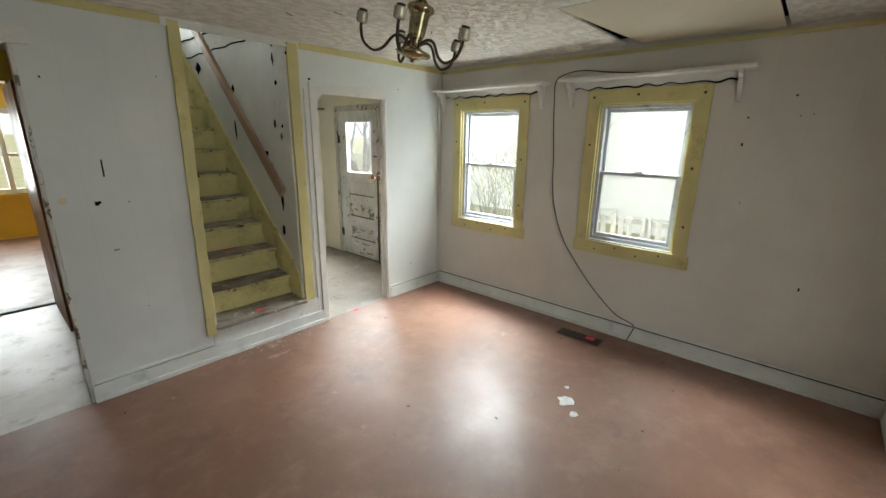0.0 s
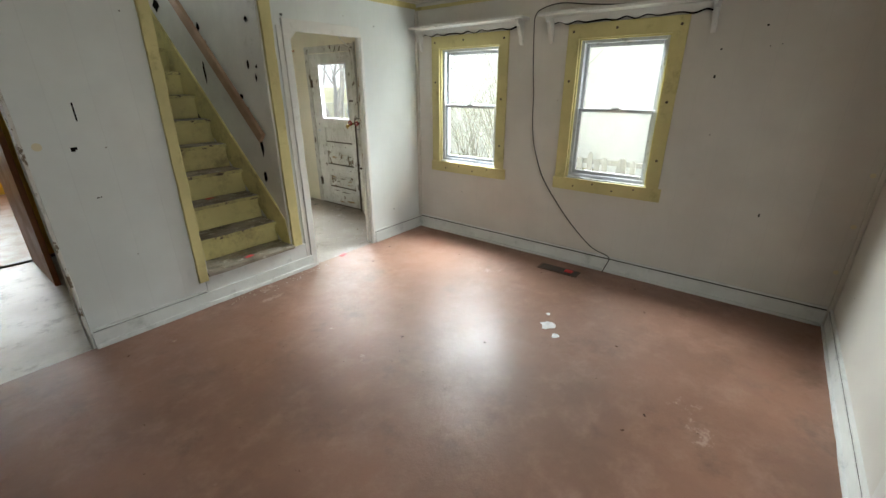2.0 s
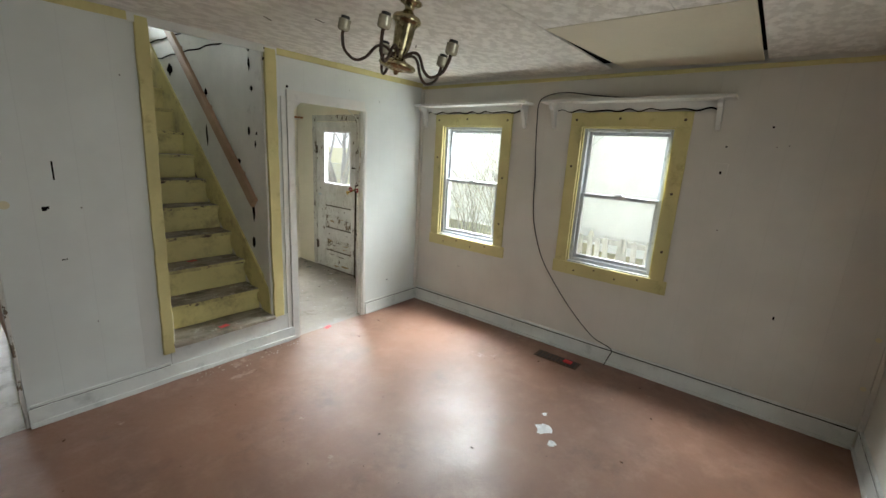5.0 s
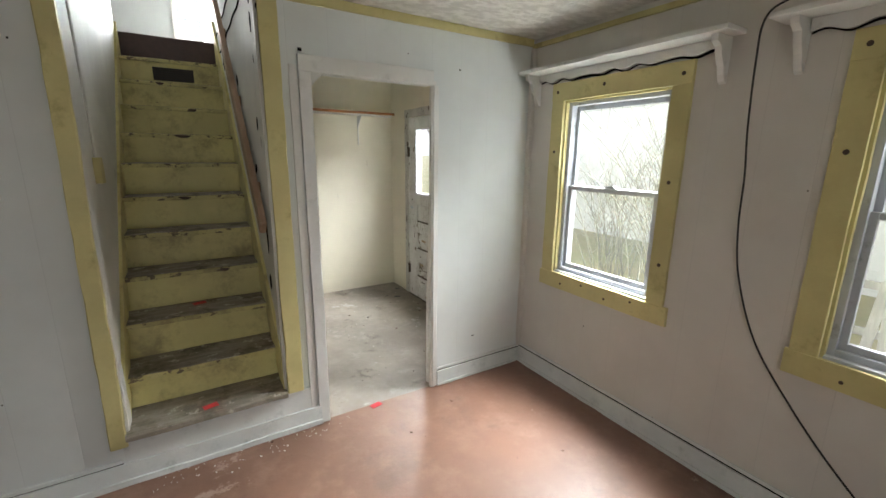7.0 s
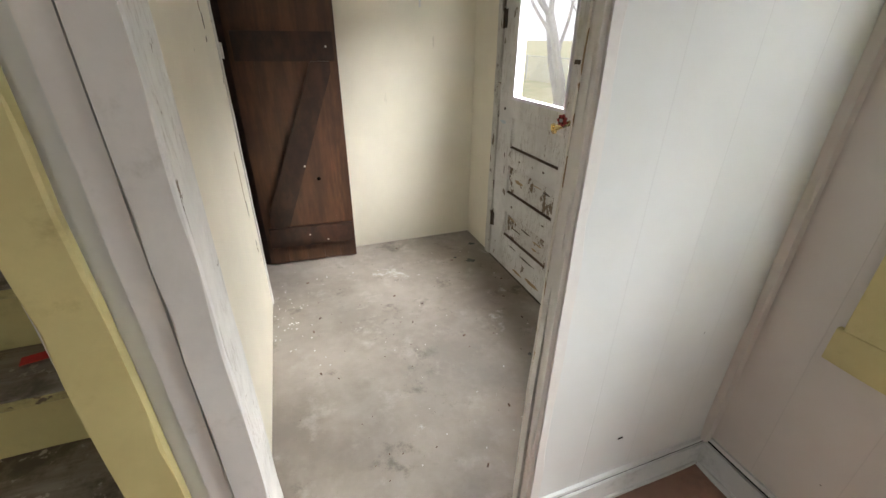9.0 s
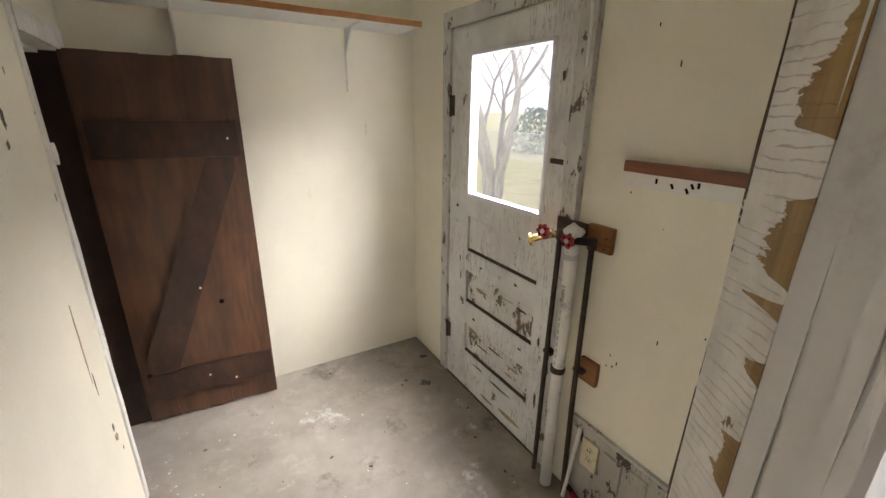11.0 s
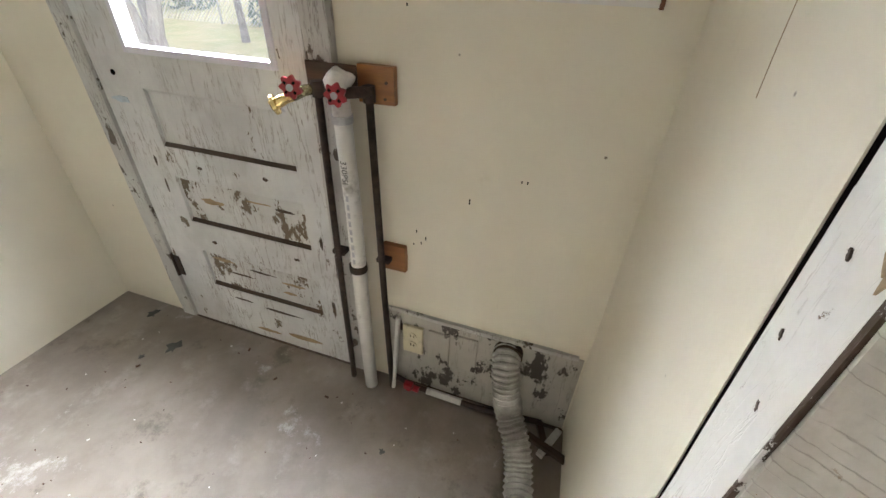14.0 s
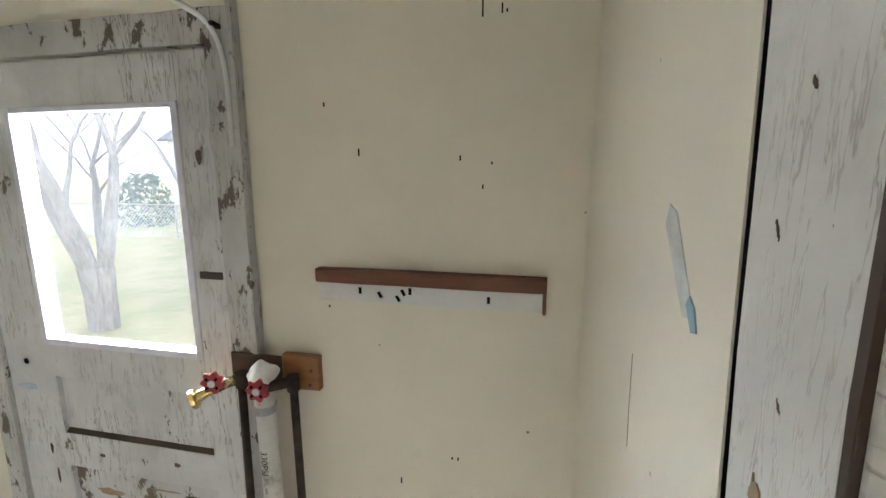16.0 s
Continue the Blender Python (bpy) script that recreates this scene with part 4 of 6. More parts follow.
struct("trim_closet_edge", board((-1.602, 1.69, 0.0), (-1.592, 1.73, 1.86), 0.002, 0.003), M_CRACKLE, "crackled white edge of the closet opening", "trim")
struct("trim_closet_head", board((-1.602, 1.73, 1.785), (-1.59, 2.3, 1.86), 0.002, 0.003), M_CRACKLE, "crackled white head of the closet opening", "trim")
clo = thing("closet_boards", (-2.2, 2.3, 0), "dark brown board lining inside the closet under the stairs", "board wall", "", "structure")
for k in range(5):
    part("board", board((-2.46 + 0.158 * k, EY - 0.022, -0.008), (-2.46 + 0.158 * k + 0.154, EY - 0.002, 2.0), 0.003), M_BROWN, clo)
part("board", board((-1.737, 2.258, -0.008), (-1.603, 2.269, 1.78), 0.002), M_BROWN2, clo)
part("board", board((-1.737, 1.731, -0.008), (-1.667, 1.742, 1.77), 0.002), M_BROWN2, clo)
for k in range(5):
    part("board", board((-1.752, 1.2 + 0.1 * k, 0.0), (-1.738, 1.297 + 0.1 * k, 1.4), 0.003), M_BROWN, clo)

# brown ledged and braced door, open against the wall
bd = thing("plank_door", (-1.6, 2.22, 0), "dark red-brown ledged and braced plank door standing open", "door")
ang = math.atan2(-0.04, 0.61)


def on_leaf(bm):
    m = Matrix.Translation((-1.607, 2.222, 0)) @ Matrix.Rotation(ang, 4, "Z")
    bm.transform(m)
    return bm


LW, LH = 0.615, 1.79
for k, (u0, u1) in enumerate(((0, 0.1315), (0.1315, 0.263), (0.263, 0.386), (0.386, 0.501), (0.501, LW))):
    b = board((u0, 0.002 + 0.001 * (k % 2), 0.004 + 0.004 * (k % 2)), (u1, 0.024, LH - 0.003 * (k % 3)), 0.004, 0.0)
    part("plank", on_leaf(b), M_BROWN, bd)
part("ledge", on_leaf(board((0.03, -0.022, 1.36), (LW - 0.02, 0.002, 1.52), 0.004, 0.002)), M_BROWN2, bd, "dark brown upper ledge board")
part("ledge", on_leaf(board((0.03, -0.024, 0.14), (LW - 0.01, 0.002, 0.285), 0.004, 0.002)), M_BROWN2, bd, "dark brown lower ledge board")
part("brace", on_leaf(prism([(0.05, 0.287), (0.17, 0.287), (0.565, 1.30), (0.565, 1.358), (0.45, 1.358), (0.05, 0.40)], 1, -0.02, 0.002)), M_BROWN2, bd, "dark brown diagonal brace")
for u, z in ((0.3, 0.22), (0.55, 1.44), (0.33, 0.72), (0.42, 0.17)):
    part("nail_head", on_leaf(lathe([(0.006, -0.026), (0.005, -0.02)], (u, 0, z), 8, "y")), M_CHIP, bd)
part("knob_hole", on_leaf(lathe([(0.012, -0.001), (0.012, 0.004)], (0.41, 0, 0.62), 12, "y")), M_DARK, bd)

# shelf across the entry wall
sh = thing("entry_shelf", (-0.8, EY, 2.0), "white painted shelf with a bare wooden front edge on metal brackets", "shelf")
part("shelf_board", board((-1.59, 2.06, 1.985), (-0.09, EY - 0.001, 2.005), 0.002), M_WHITE, sh)
part("front_edge", board((-1.59, 2.05, 1.983), (-0.09, 2.06, 2.008), 0.002), M_ORANGE, sh, "bare wooden front edge")
part("ledger_strip", board((-0.09, EY - 0.02, 1.98), (-0.002, EY - 0.001, 2.0), 0.002), M_WHITE, sh)
for x in (-0.41, -1.2):
    part("bracket", tube(smooth_path([(x, 2.09, 1.982), (x, EY - 0.03, 1.976), (x, EY - 0.006, 1.95), (x, EY - 0.005, 1.67)], 5), 0.006, 6), M_WHITE, sh, "white painted metal bracket")
    part("brace", prism([(2.20, 1.983), (EY - 0.004, 1.983), (EY - 0.004, 1.86)], 0, x - 0.004, x + 0.004), M_WHITE, sh)

# ---- exterior door ----
dr = thing("door_1", (0, (DY0 + DY1) / 2, 0), "old white half-glazed panel door with flaking paint", "door", "", "structure")
G0, G1, GZ0, GZ1 = 1.165, 1.695, 1.155, 1.835
XF, XB = -0.012, 0.03
part("stile", board((XF, DY0, 0.004), (XB, 1.146, DTOP), 0.002, 0.001), M_DOOR, dr)
part("stile", board((XF, 1.685, 0.004), (XB, DY1, DTOP), 0.002, 0.001), M_DOOR, dr)
for z0, z1 in ((0.004, 0.245), (0.42, 0.56), (0.745, 0.86), (1.05, GZ0), (GZ1, DTOP)):
    part("rail", board((XF, 1.146, z0), (XB, 1.685, z1), 0.002, 0.001), M_DOOR, dr)
for z0, z1 in ((0.245, 0.42), (0.56, 0.745), (0.86, 1.05)):
    part("panel", board((XF + 0.014, 1.146, z0), (XB - 0.012, 1.685, z1), 0), M_DOORLOW if z1 < 0.75 else M_DOOR, dr)
    part("panel_moulding", prism([(XF + 0.002, z0 + 0.0), (XF + 0.014, z0 + 0.0), (XF + 0.014, z0 + 0.012)], 1, 1.146, 1.685), M_DARKBLOCK, dr, "dirt-darkened moulding")
    part("panel_moulding", prism([(XF + 0.004, z1), (XF + 0.014, z1), (XF + 0.014, z1 - 0.012)], 1, 1.146, 1.685), M_DOOR, dr)
gb = bmesh.new()
for p, q in (((XF - 0.006, G0 - 0.02, GZ0), (XB - 0.01, G0, GZ1)), ((XF - 0.006, G1 - 0.012, GZ0), (XB - 0.01, G1 + 0.006, GZ1)), ((XF - 0.006, G0, GZ1 - 0.016), (XB - 0.01, G1 - 0.012, GZ1)), ((XF - 0.006, G0, GZ0), (XB - 0.01, G1 - 0.012, GZ0 + 0.02))):
    bx(gb, p, q, 0.003)
gz = part("glazing_bead", gb, M_DOORSASH, dr, "bluish-white glazing bead")
gp = part("pane", box((0.008, G0, GZ0 + 0.02), (0.011, G1 - 0.012, GZ1 - 0.016)), M_DOORGLASS, gz, "clear glass pane")
gp.visible_shadow = False
for z in (1.6, 0.3):
    hg = part("hinge", box((XF - 0.004, DY1 - 0.03, z - 0.05), (XF + 0.002, DY1 + 0.004, z + 0.05), 0.001), M_IRON, dr, "rusty hinge")
    part("hinge_pin", lathe([(0.007, z - 0.055), (0.007, z + 0.055)], (XF - 0.006, DY1 + 0.003, 0), 8), M_IRON, hg)
part("latch_plate", box((XF - 0.003, 1.062, 1.385), (XF + 0.001, 1.13, 1.405), 0.001), M_IRON, dr, "rusty latch plate")
part("keyhole", lathe([(0.009, XF - 0.002), (0.009, XF + 0.002)], (0, 1.79, 1.09), 10, "x"), M_DARK, dr)
fr = tagged(thing("door_frame_1", (0, 1.46, 0), "old white door frame with heavily flaking paint", "door frame", "", "structure"))
part("casing", board((-0.022, DY0 - 0.075, 0.0), (0.0, DY0 - 0.007, 2.03), 0.003, 0.004), M_DOORFRAME, fr)
part("casing", board((-0.022, DY1 + 0.007, 0.0), (0.0, DY1 + 0.075, 2.03), 0.003, 0.003), M_DOORFRAME, fr)
part("head_casing", board((-0.024, DY0 - 0.075, DTOP + 0.008), (0.0, DY1 + 0.075, 2.035), 0.003, 0.003), M_DOORFRAME, fr)
part("back_band", board((-0.03, DY0 - 0.09, 0.0), (0.0, DY0 - 0.077, 2.05), 0.002, 0.003), M_DOORFRAME, fr)
part("threshold", board((-0.015, DY0, -0.008), (0.15, DY1, 0.003), 0.002, 0.001), M_DARKBLOCK, fr, "worn dark wooden threshold")


def flake(y, z, w, h, x, material, name, seed, parent):
    """An irregular spot where paint has come off."""
    q = random.Random(seed)
    n = 13
    pr = [(y + w * (0.65 + 0.55 * q.random()) * math.cos(2 * math.pi * k / n), z + h * (0.55 + 0.6 * q.random()) * math.sin(2 * math.pi * k / n)) for k in range(n)]
    part(name, prism(pr, 0, x - 0.0012, x + 0.0005), material, parent)


flake(1.56, 0.66, 0.055, 0.014, XF + 0.0138, M_TAN, "bare_spot", 1, dr)
for k, (y, z, w, h) in enumerate(((1.60, 0.385, 0.05, 0.010), (1.42, 0.37, 0.07, 0.006), (1.27, 0.35, 0.05, 0.008), (1.52, 0.33, 0.06, 0.006), (1.3, 0.30, 0.03, 0.007), (1.24, 0.69, 0.04, 0.007), (1.35, 0.70, 0.05, 0.004))):
    flake(y, z, w, h, XF + 0.0138, M_DARKBLOCK if k % 2 else M_TAN, "bare_spot", 20 + k, dr)
for k, (y, z, w, h) in enumerate(((1.35, 0.19, 0.09, 0.006), (1.55, 0.2, 0.05, 0.005), (1.25, 0.07, 0.08, 0.016), (1.45, 0.05, 0.06, 0.010), (1.6, 0.48, 0.012, 0.008), (1.22, 0.50, 0.014, 0.006), (1.55, 0.80, 0.010, 0.007), (1.28, 0.81, 0.012, 0.008), (1.10, 0.6, 0.006, 0.03), (1.09, 0.3, 0.007, 0.05), (1.11, 1.4, 0.02, 0.006), (1.75, 0.8, 0.005, 0.02), (1.74, 0.7, 0.004, 0.03), (1.1, 1.7, 0.008, 0.02))):
    flake(y, z, w, h, XF - 0.0002, M_TAN if k in (2, 3) else M_DARKBLOCK, "bare_spot", 50 + k, dr)
flake(1.80, 1.005, 0.045, 0.012, XF - 0.0002, M_SMEAR, "blue_smear", 77, dr)

# chips and scuffs along the edge of the closet opening
for k, (y, z, w, h) in enumerate(((1.716, 1.425, 0.014, 0.036), (1.478, 0.86, 0.006, 0.14), (1.55, 0.49, 0.010, 0.022), (1.42, 1.55, 0.014, 0.03), (1.565, 0.44, 0.012, 0.014), (1.40, 1.48, 0.012, 0.014), (1.545, 0.45, 0.005, 0.016), (1.60, 0.36, 0.004, 0.008), (1.53, 1.66, 0.004, 0.01), (1.50, 0.72, 0.004, 0.05), (1.39, 1.60, 0.010, 0.022), (1.66, 1.30, 0.003, 0.012))):
    q = random.Random(600 + k)
    n = 15
    pr = [(y + w * (0.5 + 0.7 * q.random()) * math.cos(2 * math.pi * j / n), z + h * (0.5 + 0.7 * q.random()) * math.sin(2 * math.pi * j / n)) for j in range(n)]
    x = -1.592 if y > 1.69 else -1.6
    tagged(part("wall_chip", prism(pr, 0, x - 0.001, x + (0.012 if k == 0 else 0.0012)), (M_CHIP, M_TAN, M_DARKBLOCK)[min(k, 2) if k < 4 else 1 + k % 2], None, "chip in the paint by the closet opening"), "", "paint chip", "chips by the closet opening", "structure")

# white wire stapled round the door frame
wire = thing("white_wire", (-0.03, 1.0, 2.0), "thin white painted wire run over the door frame", "wire")
part("strand", tube(smooth_path([(-0.03, 1.38, 2.355), (-0.05, 1.2, 2.13), (-0.055, 1.08, 2.04), (-0.045, 1.01, 1.99), (-0.034, 0.985, 1.9), (-0.033, 0.983, 1.72)], 6), 0.007, 8), M_WHITE, wire, "", True)
part("staple", box((-0.05, 0.995, 1.985), (-0.02, 1.015, 1.995), 0.001), M_IRON, wire)

# ---- pipes beside the door ----
mb = thing("mounting_board", (0, 0.92, 1.1), "pine mounting board screwed to the wall behind the valves", "board")
part("pine_end", board((-0.022, 0.80, 1.105), (0.0, 0.90, 1.198), 0.003, 0.001), M_ORANGE, mb)
part("dark_end", board((-0.030, 0.90, 1.12), (-0.0225, 1.045, 1.195), 0.003, 0.001), M_DARKBLOCK, mb)
for y, z in ((0.82, 1.16), (0.825, 1.12)):
    part("screw", lathe([(0.004, -0.0245), (0.004, -0.02)], (0, y, z), 8, "x"), M_IRON, mb)
mb2 = thing("mounting_board", (0, 0.82, 0.62), "small pine mounting block screwed to the wall", "board")
part("pine_end", board((-0.02, 0.782, 0.572), (0.0, 0.862, 0.668), 0.003, 0.001), M_ORANGE, mb2)

dp = thing("drain_pipe", (-0.065, 0.93, 0), "white plastic standpipe with printed marking and strap", "pipe")
part("pipe", tube([(-0.065, 0.925, -0.008), (-0.066, 0.928, 0.4), (-0.064, 0.925, 0.8), (-0.064, 0.93, 1.14)], 0.0245, 16), M_PVC, dp, "", True)
part("strap", lathe([(0.029, 0.575), (0.03, 0.585), (0.029, 0.6)], (-0.066, 0.928, 0), 16), M_IRON, dp, "rusty pipe strap")
part("strap", lathe([(0.0285, 1.06), (0.029, 1.08)], (-0.064, 0.93, 0), 16), M_STEELWIRE, dp, "metal pipe strap")
foam = bmesh.new()
bmesh.ops.create_icosphere(foam, subdivisions=3, radius=0.034, matrix=Matrix.Translation((-0.07, 0.925, 1.163)) @ Matrix.Diagonal((1, 1.05, 0.85, 1)))
for v in foam.verts:
    v.co += 0.013 * noise.noise_vector(v.co * 45)
part("foam_plug", foam, M_FOAM, dp, "lump of white foam stuffed in the pipe", True)


def mark(text, m, size, material, parent, name):
    c = bpy.data.curves.new(name, "FONT")
    c.body, c.size, c.align_x, c.align_y = text, size, "CENTER", "CENTER"
    tmp = bpy.data.objects.new(name, c)
    me = bpy.data.meshes.new_from_object(tmp)
    bpy.data.objects.remove(tmp)
    me.transform(m)
    me.materials.append(material)
    ob = new(name, me)
    ob.parent = parent
    ob.matrix_parent_inverse = parent.matrix_basis.inverted()


# printed marking runs down the pipe
face_m = Matrix.Translation((-0.0925, 0.925, 0.93)) @ Matrix(((0, 0, -1, 0), (0, -1, 0, 0), (-1, 0, 0, 0), (0, 0, 0, 1)))
mark("330PSI", face_m, 0.026, M_BLACK, dp, "printed_marking")
for k in range(9):
    z = 0.85 - 0.028 * k
    part("printed_bar", box((-0.0925, 0.921, z - 0.009), (-0.0915, 0.929, z + 0.009)), M_STEELWIRE, dp)

for y, x, z1, bend in ((1.005, -0.055, 1.15, 0.006), (0.85, -0.045, 1.15, -0.008)):
    ip = thing("water_pipe", (x, y, 0), "rusty dark iron water pipe standing on the floor", "pipe", "iron water pipes")
    part("pipe", tube([(x, y + bend, -0.008), (x - 0.004, y, 0.5), (x, y - bend, z1)], 0.0105, 10), M_IRON, ip, "", True)
    part("coupling", lathe([(0.016, z1 - 0.035), (0.017, z1 - 0.02), (0.016, z1 + 0.005)], (x, y - bend, 0), 12), M_IRON, ip)
    part("clamp", box((x - 0.002, y - 0.022, 0.61), (-0.001, y + 0.022, 0.625), 0.002), M_IRON, ip)


def handwheel(at, axis, parent):
    """A red lobed valve wheel with a hub."""
    bm = bmesh.new()
    at = Vector(at)
    n = 40
    rings = []
    for r0, h in ((0.012, 0.0), (None, 0.002), (None, 0.011), (0.012, 0.013)):
        ring = []
        for k in range(n):
            a = 2 * math.pi * k / n
            r = r0 or (0.026 + 0.004 * math.cos(a * 7))
            p = Vector((h, r * math.cos(a), r * math.sin(a)))
            ring.append(bm.verts.new(at + Matrix.Rotation(axis, 3, "Z") @ p))
        rings.append(ring)
    for a, b in zip(rings, rings[1:]):
        for k in range(n):
            bm.faces.new([a[k], a[(k + 1) % n], b[(k + 1) % n], b[k]])
    bm.faces.new(rings[0])
    bm.faces.new(rings[-1])
    w = part("handwheel", bm, M_RED, parent, "red enamelled valve handwheel")
    hub = lathe([(0.009, -0.004), (0.008, 0.004)], (0, 0, 0), 10, "x")
    hub.transform(Matrix.Translation(at) @ Matrix.Rotation(axis, 4, "Z"))
    part("hub_nut", hub, M_STEELWIRE, w)
    for k in range(4):
        a = math.pi / 4 + k * math.pi / 2
        s = box((-0.0025, 0.0125, -0.003), (0.0, 0.020, 0.003))
        s.transform(Matrix.Translation(at) @ Matrix.Rotation(axis, 4, "Z") @ Matrix.Rotation(a, 4, "X"))
        part("slot", s, M_DARK, w)


va = thing("boiler_valve", (-0.09, 1.04, 1.13), "brass hose valve with a red handwheel", "valve", "hose valves")
part("valve_body", tube([(-0.055, 1.005, 1.135), (-0.07, 1.03, 1.13), (-0.08, 1.06, 1.115)], 0.014, 10), M_BRASS, va, "", True)
part("spout", tube(smooth_path([(-0.08, 1.06, 1.115), (-0.09, 1.085, 1.105), (-0.105, 1.11, 1.09)], 4), [0.013] * 4 + [0.015] * 4 + [0.017], 12), M_BRIGHTBRASS, va, "bright brass hose spout", True)
part("collar", tube([(-0.098, 1.10, 1.095), (-0.103, 1.108, 1.092)], 0.026, 14), M_BRIGHTBRASS, va)
part("spout_bore", tube([(-0.1055, 1.111, 1.0895), (-0.1065, 1.1125, 1.089)], 0.011, 12), M_DARK, va)
handwheel((-0.105, 1.045, 1.143), 0.25, va)
vb = thing("boiler_valve", (-0.09, 0.92, 1.13), "hose valve with a red handwheel against the plastic pipe", "valve", "hose valves")
part("valve_body", tube([(-0.045, 0.855, 1.14), (-0.07, 0.88, 1.142), (-0.095, 0.91, 1.142)], 0.014, 10), M_IRON, vb, "", True)
handwheel((-0.112, 0.915, 1.14), 0.1, vb)

# ---- low wall clutter ----
lg = thing("wall_ledge", (0, 0.53, 0.37), "narrow dirty ledge strip along the foot of the wall", "ledge", "", "structure")
part("strip", board((-0.016, 0.19, 0.378), (0.0, 0.865, 0.392), 0.003, 0.004), M_DOORFRAME, lg)
lo_w = struct("wall_patch_low", board((-0.006, 0.172, 0.0), (0.0, 0.865, 0.378), 0.0, 0.003), M_GRIMY,
              "grimy white patched wall surface near the floor", "wall")
ol = thing("outlet_plate", (-0.01, 0.76, 0.2), "ivory electrical outlet plate on the grimy wall", "outlet")
part("plate", box((-0.020, 0.722, 0.195), (-0.007, 0.80, 0.328), 0.004), M_IVORY, ol)
for z in (0.285, 0.24):
    r = part("receptacle", lathe([(0.016, -0.0225), (0.016, -0.019)], (0, 0.761, z), 14, "x"), M_IVORY, ol)
    for dy in (-0.006, 0.006):
        part("slot", box((-0.0235, 0.761 + dy - 0.0015, z - 0.004), (-0.0222, 0.761 + dy + 0.0015, z + 0.006)), M_DARK, r)
for y0, y1, z0, z1 in ((0.62, 0.70, 0.16, 0.33), (0.52, 0.60, 0.18, 0.34)):
    b = thing("blank_plate", (-0.01, (y0 + y1) / 2, z0), "white blank plate patched over a box", "plate", "blank wall plates")
    part("plate", rough_edges(box((-0.016, y0, z0), (-0.006, y1, z1), 0.003), 0.004, 20), M_GRIMY, b)
sk = thing("white_stick", (-0.02, 0.84, 0), "short white plastic strip leaning on the wall", "strip")
part("strip", tube([(-0.05, 0.835, -0.006), (-0.02, 0.815, 0.36)], 0.009, 6), M_PVC, sk)
fp = thing("floor_pipe", (-0.03, 0.6, 0.02), "dirty supply pipe with a red valve along the wall", "pipe")
part("pipe", tube([(-0.035, 0.83, 0.045), (-0.05, 0.74, 0.04), (-0.05, 0.5, 0.03), (-0.04, 0.25, 0.05)], 0.011, 8), M_IRON, fp, "", True)
part("pale_length", tube([(-0.052, 0.69, 0.04), (-0.052, 0.55, 0.035)], 0.0135, 8), M_PVC, fp, "dirty white pipe length", True)
for a, b2 in (((-0.06, 0.75, 0.05), (-0.09, 0.75, 0.075)), ((-0.06, 0.775, 0.045), (-0.065, 0.72, 0.045))):
    part("red_lever", tube([a, b2], 0.012, 8), M_RED, fp, "red plastic valve lever")
part("red_lever", box((-0.10, 0.735, 0.075), (-0.075, 0.768, 0.10), 0.004), M_RED, fp, "red plastic valve lever")
ho = thing("dryer_duct", (-0.2, 0.3, 0), "crinkled silver foil dryer duct coming out of the wall", "duct")
path = smooth_path([(0.02, 0.415, 0.335), (-0.055, 0.41, 0.325), (-0.10, 0.39, 0.25), (-0.13, 0.365, 0.17), (-0.20, 0.315, 0.105), (-0.28, 0.29, 0.06), (-0.40, 0.27, 0.05)], 22)
rad = [0.044 + 0.0045 * math.cos(i * 1.6) + 0.003 * noise.noise((i * 0.3, 0, 0)) for i in range(len(path))]
hbm = tube(path, rad, 22)
for v in hbm.verts:
    v.co += 0.003 * noise.noise_vector(v.co * 40)
part("hose", hbm, M_FOIL, ho)
part("collar", tube([(-0.001, 0.412, 0.333), (-0.03, 0.411, 0.33)], 0.05, 20), M_IRON, ho, "dark metal wall collar")
rb = thing("rubble", (-0.06, 0.24, 0), "dark broken boards and debris lying in the corner", "debris")
for k, (x, y, l, a) in enumerate(((-0.05, 0.24, 0.16, 20), (-0.09, 0.21, 0.13, -25), (-0.13, 0.205, 0.18, 70))):
    s = board((-l / 2, -0.012, 0.0), (l / 2, 0.012, 0.018), 0.002)
    s.transform(Matrix.Translation((x, y, -0.006 + 0.019 * k)) @ Matrix.Rotation(radians(a), 4, "Z"))
    part("stick", s, (M_DARKBLOCK, M_PVC, M_DARKBLOCK)[k], rb)

# coat rail
cr = thing("coat_rail", (0, 0.52, 1.36), "wooden coat rail, red-brown above and white below, hooks gone", "coat rail")
part("top_strip", board((-0.028, 0.243, 1.398), (0.0, 0.79, 1.432), 0.004, 0.001), M_RAIL, cr, "red-brown varnished strip")
part("end_cap", board((-0.026, 0.243, 1.350), (0.0, 0.2505, 1.3975), 0.002, 0.0), M_RAIL, cr, "red-brown end strip")
part("backing_strip", board((-0.016, 0.251, 1.352), (0.0, 0.79, 1.398), 0.002, 0.001), M_WHITE, cr, "white painted strip")
for k, (y, z) in enumerate(((0.68, 1.38), (0.63, 1.372), (0.585, 1.365), (0.572, 1.38), (0.555, 1.384), (0.37, 1.374))):
    h = box((-0.0175, y - 0.0035, z - 0.008), (-0.0155, y + 0.0035, z + 0.008))
    h.transform(Matrix.Translation((0, y, z)) @ Matrix.Rotation(radians(-30 * (k in (1, 2, 3))), 4, "X") @ Matrix.Translation((0, -y, -z)))
    part("screw_hole", h, M_DARK, cr)

# blue-grey smear on the cream wall by the doorway
def on_south(pr, depth):
    """A flat patch lying on the slightly skewed wall."""
    bm = prism(pr, 1, 0.0, depth)
    for v in bm.verts:
        v.co.y += south_face(v.co.x) - 0.0004
    return bm


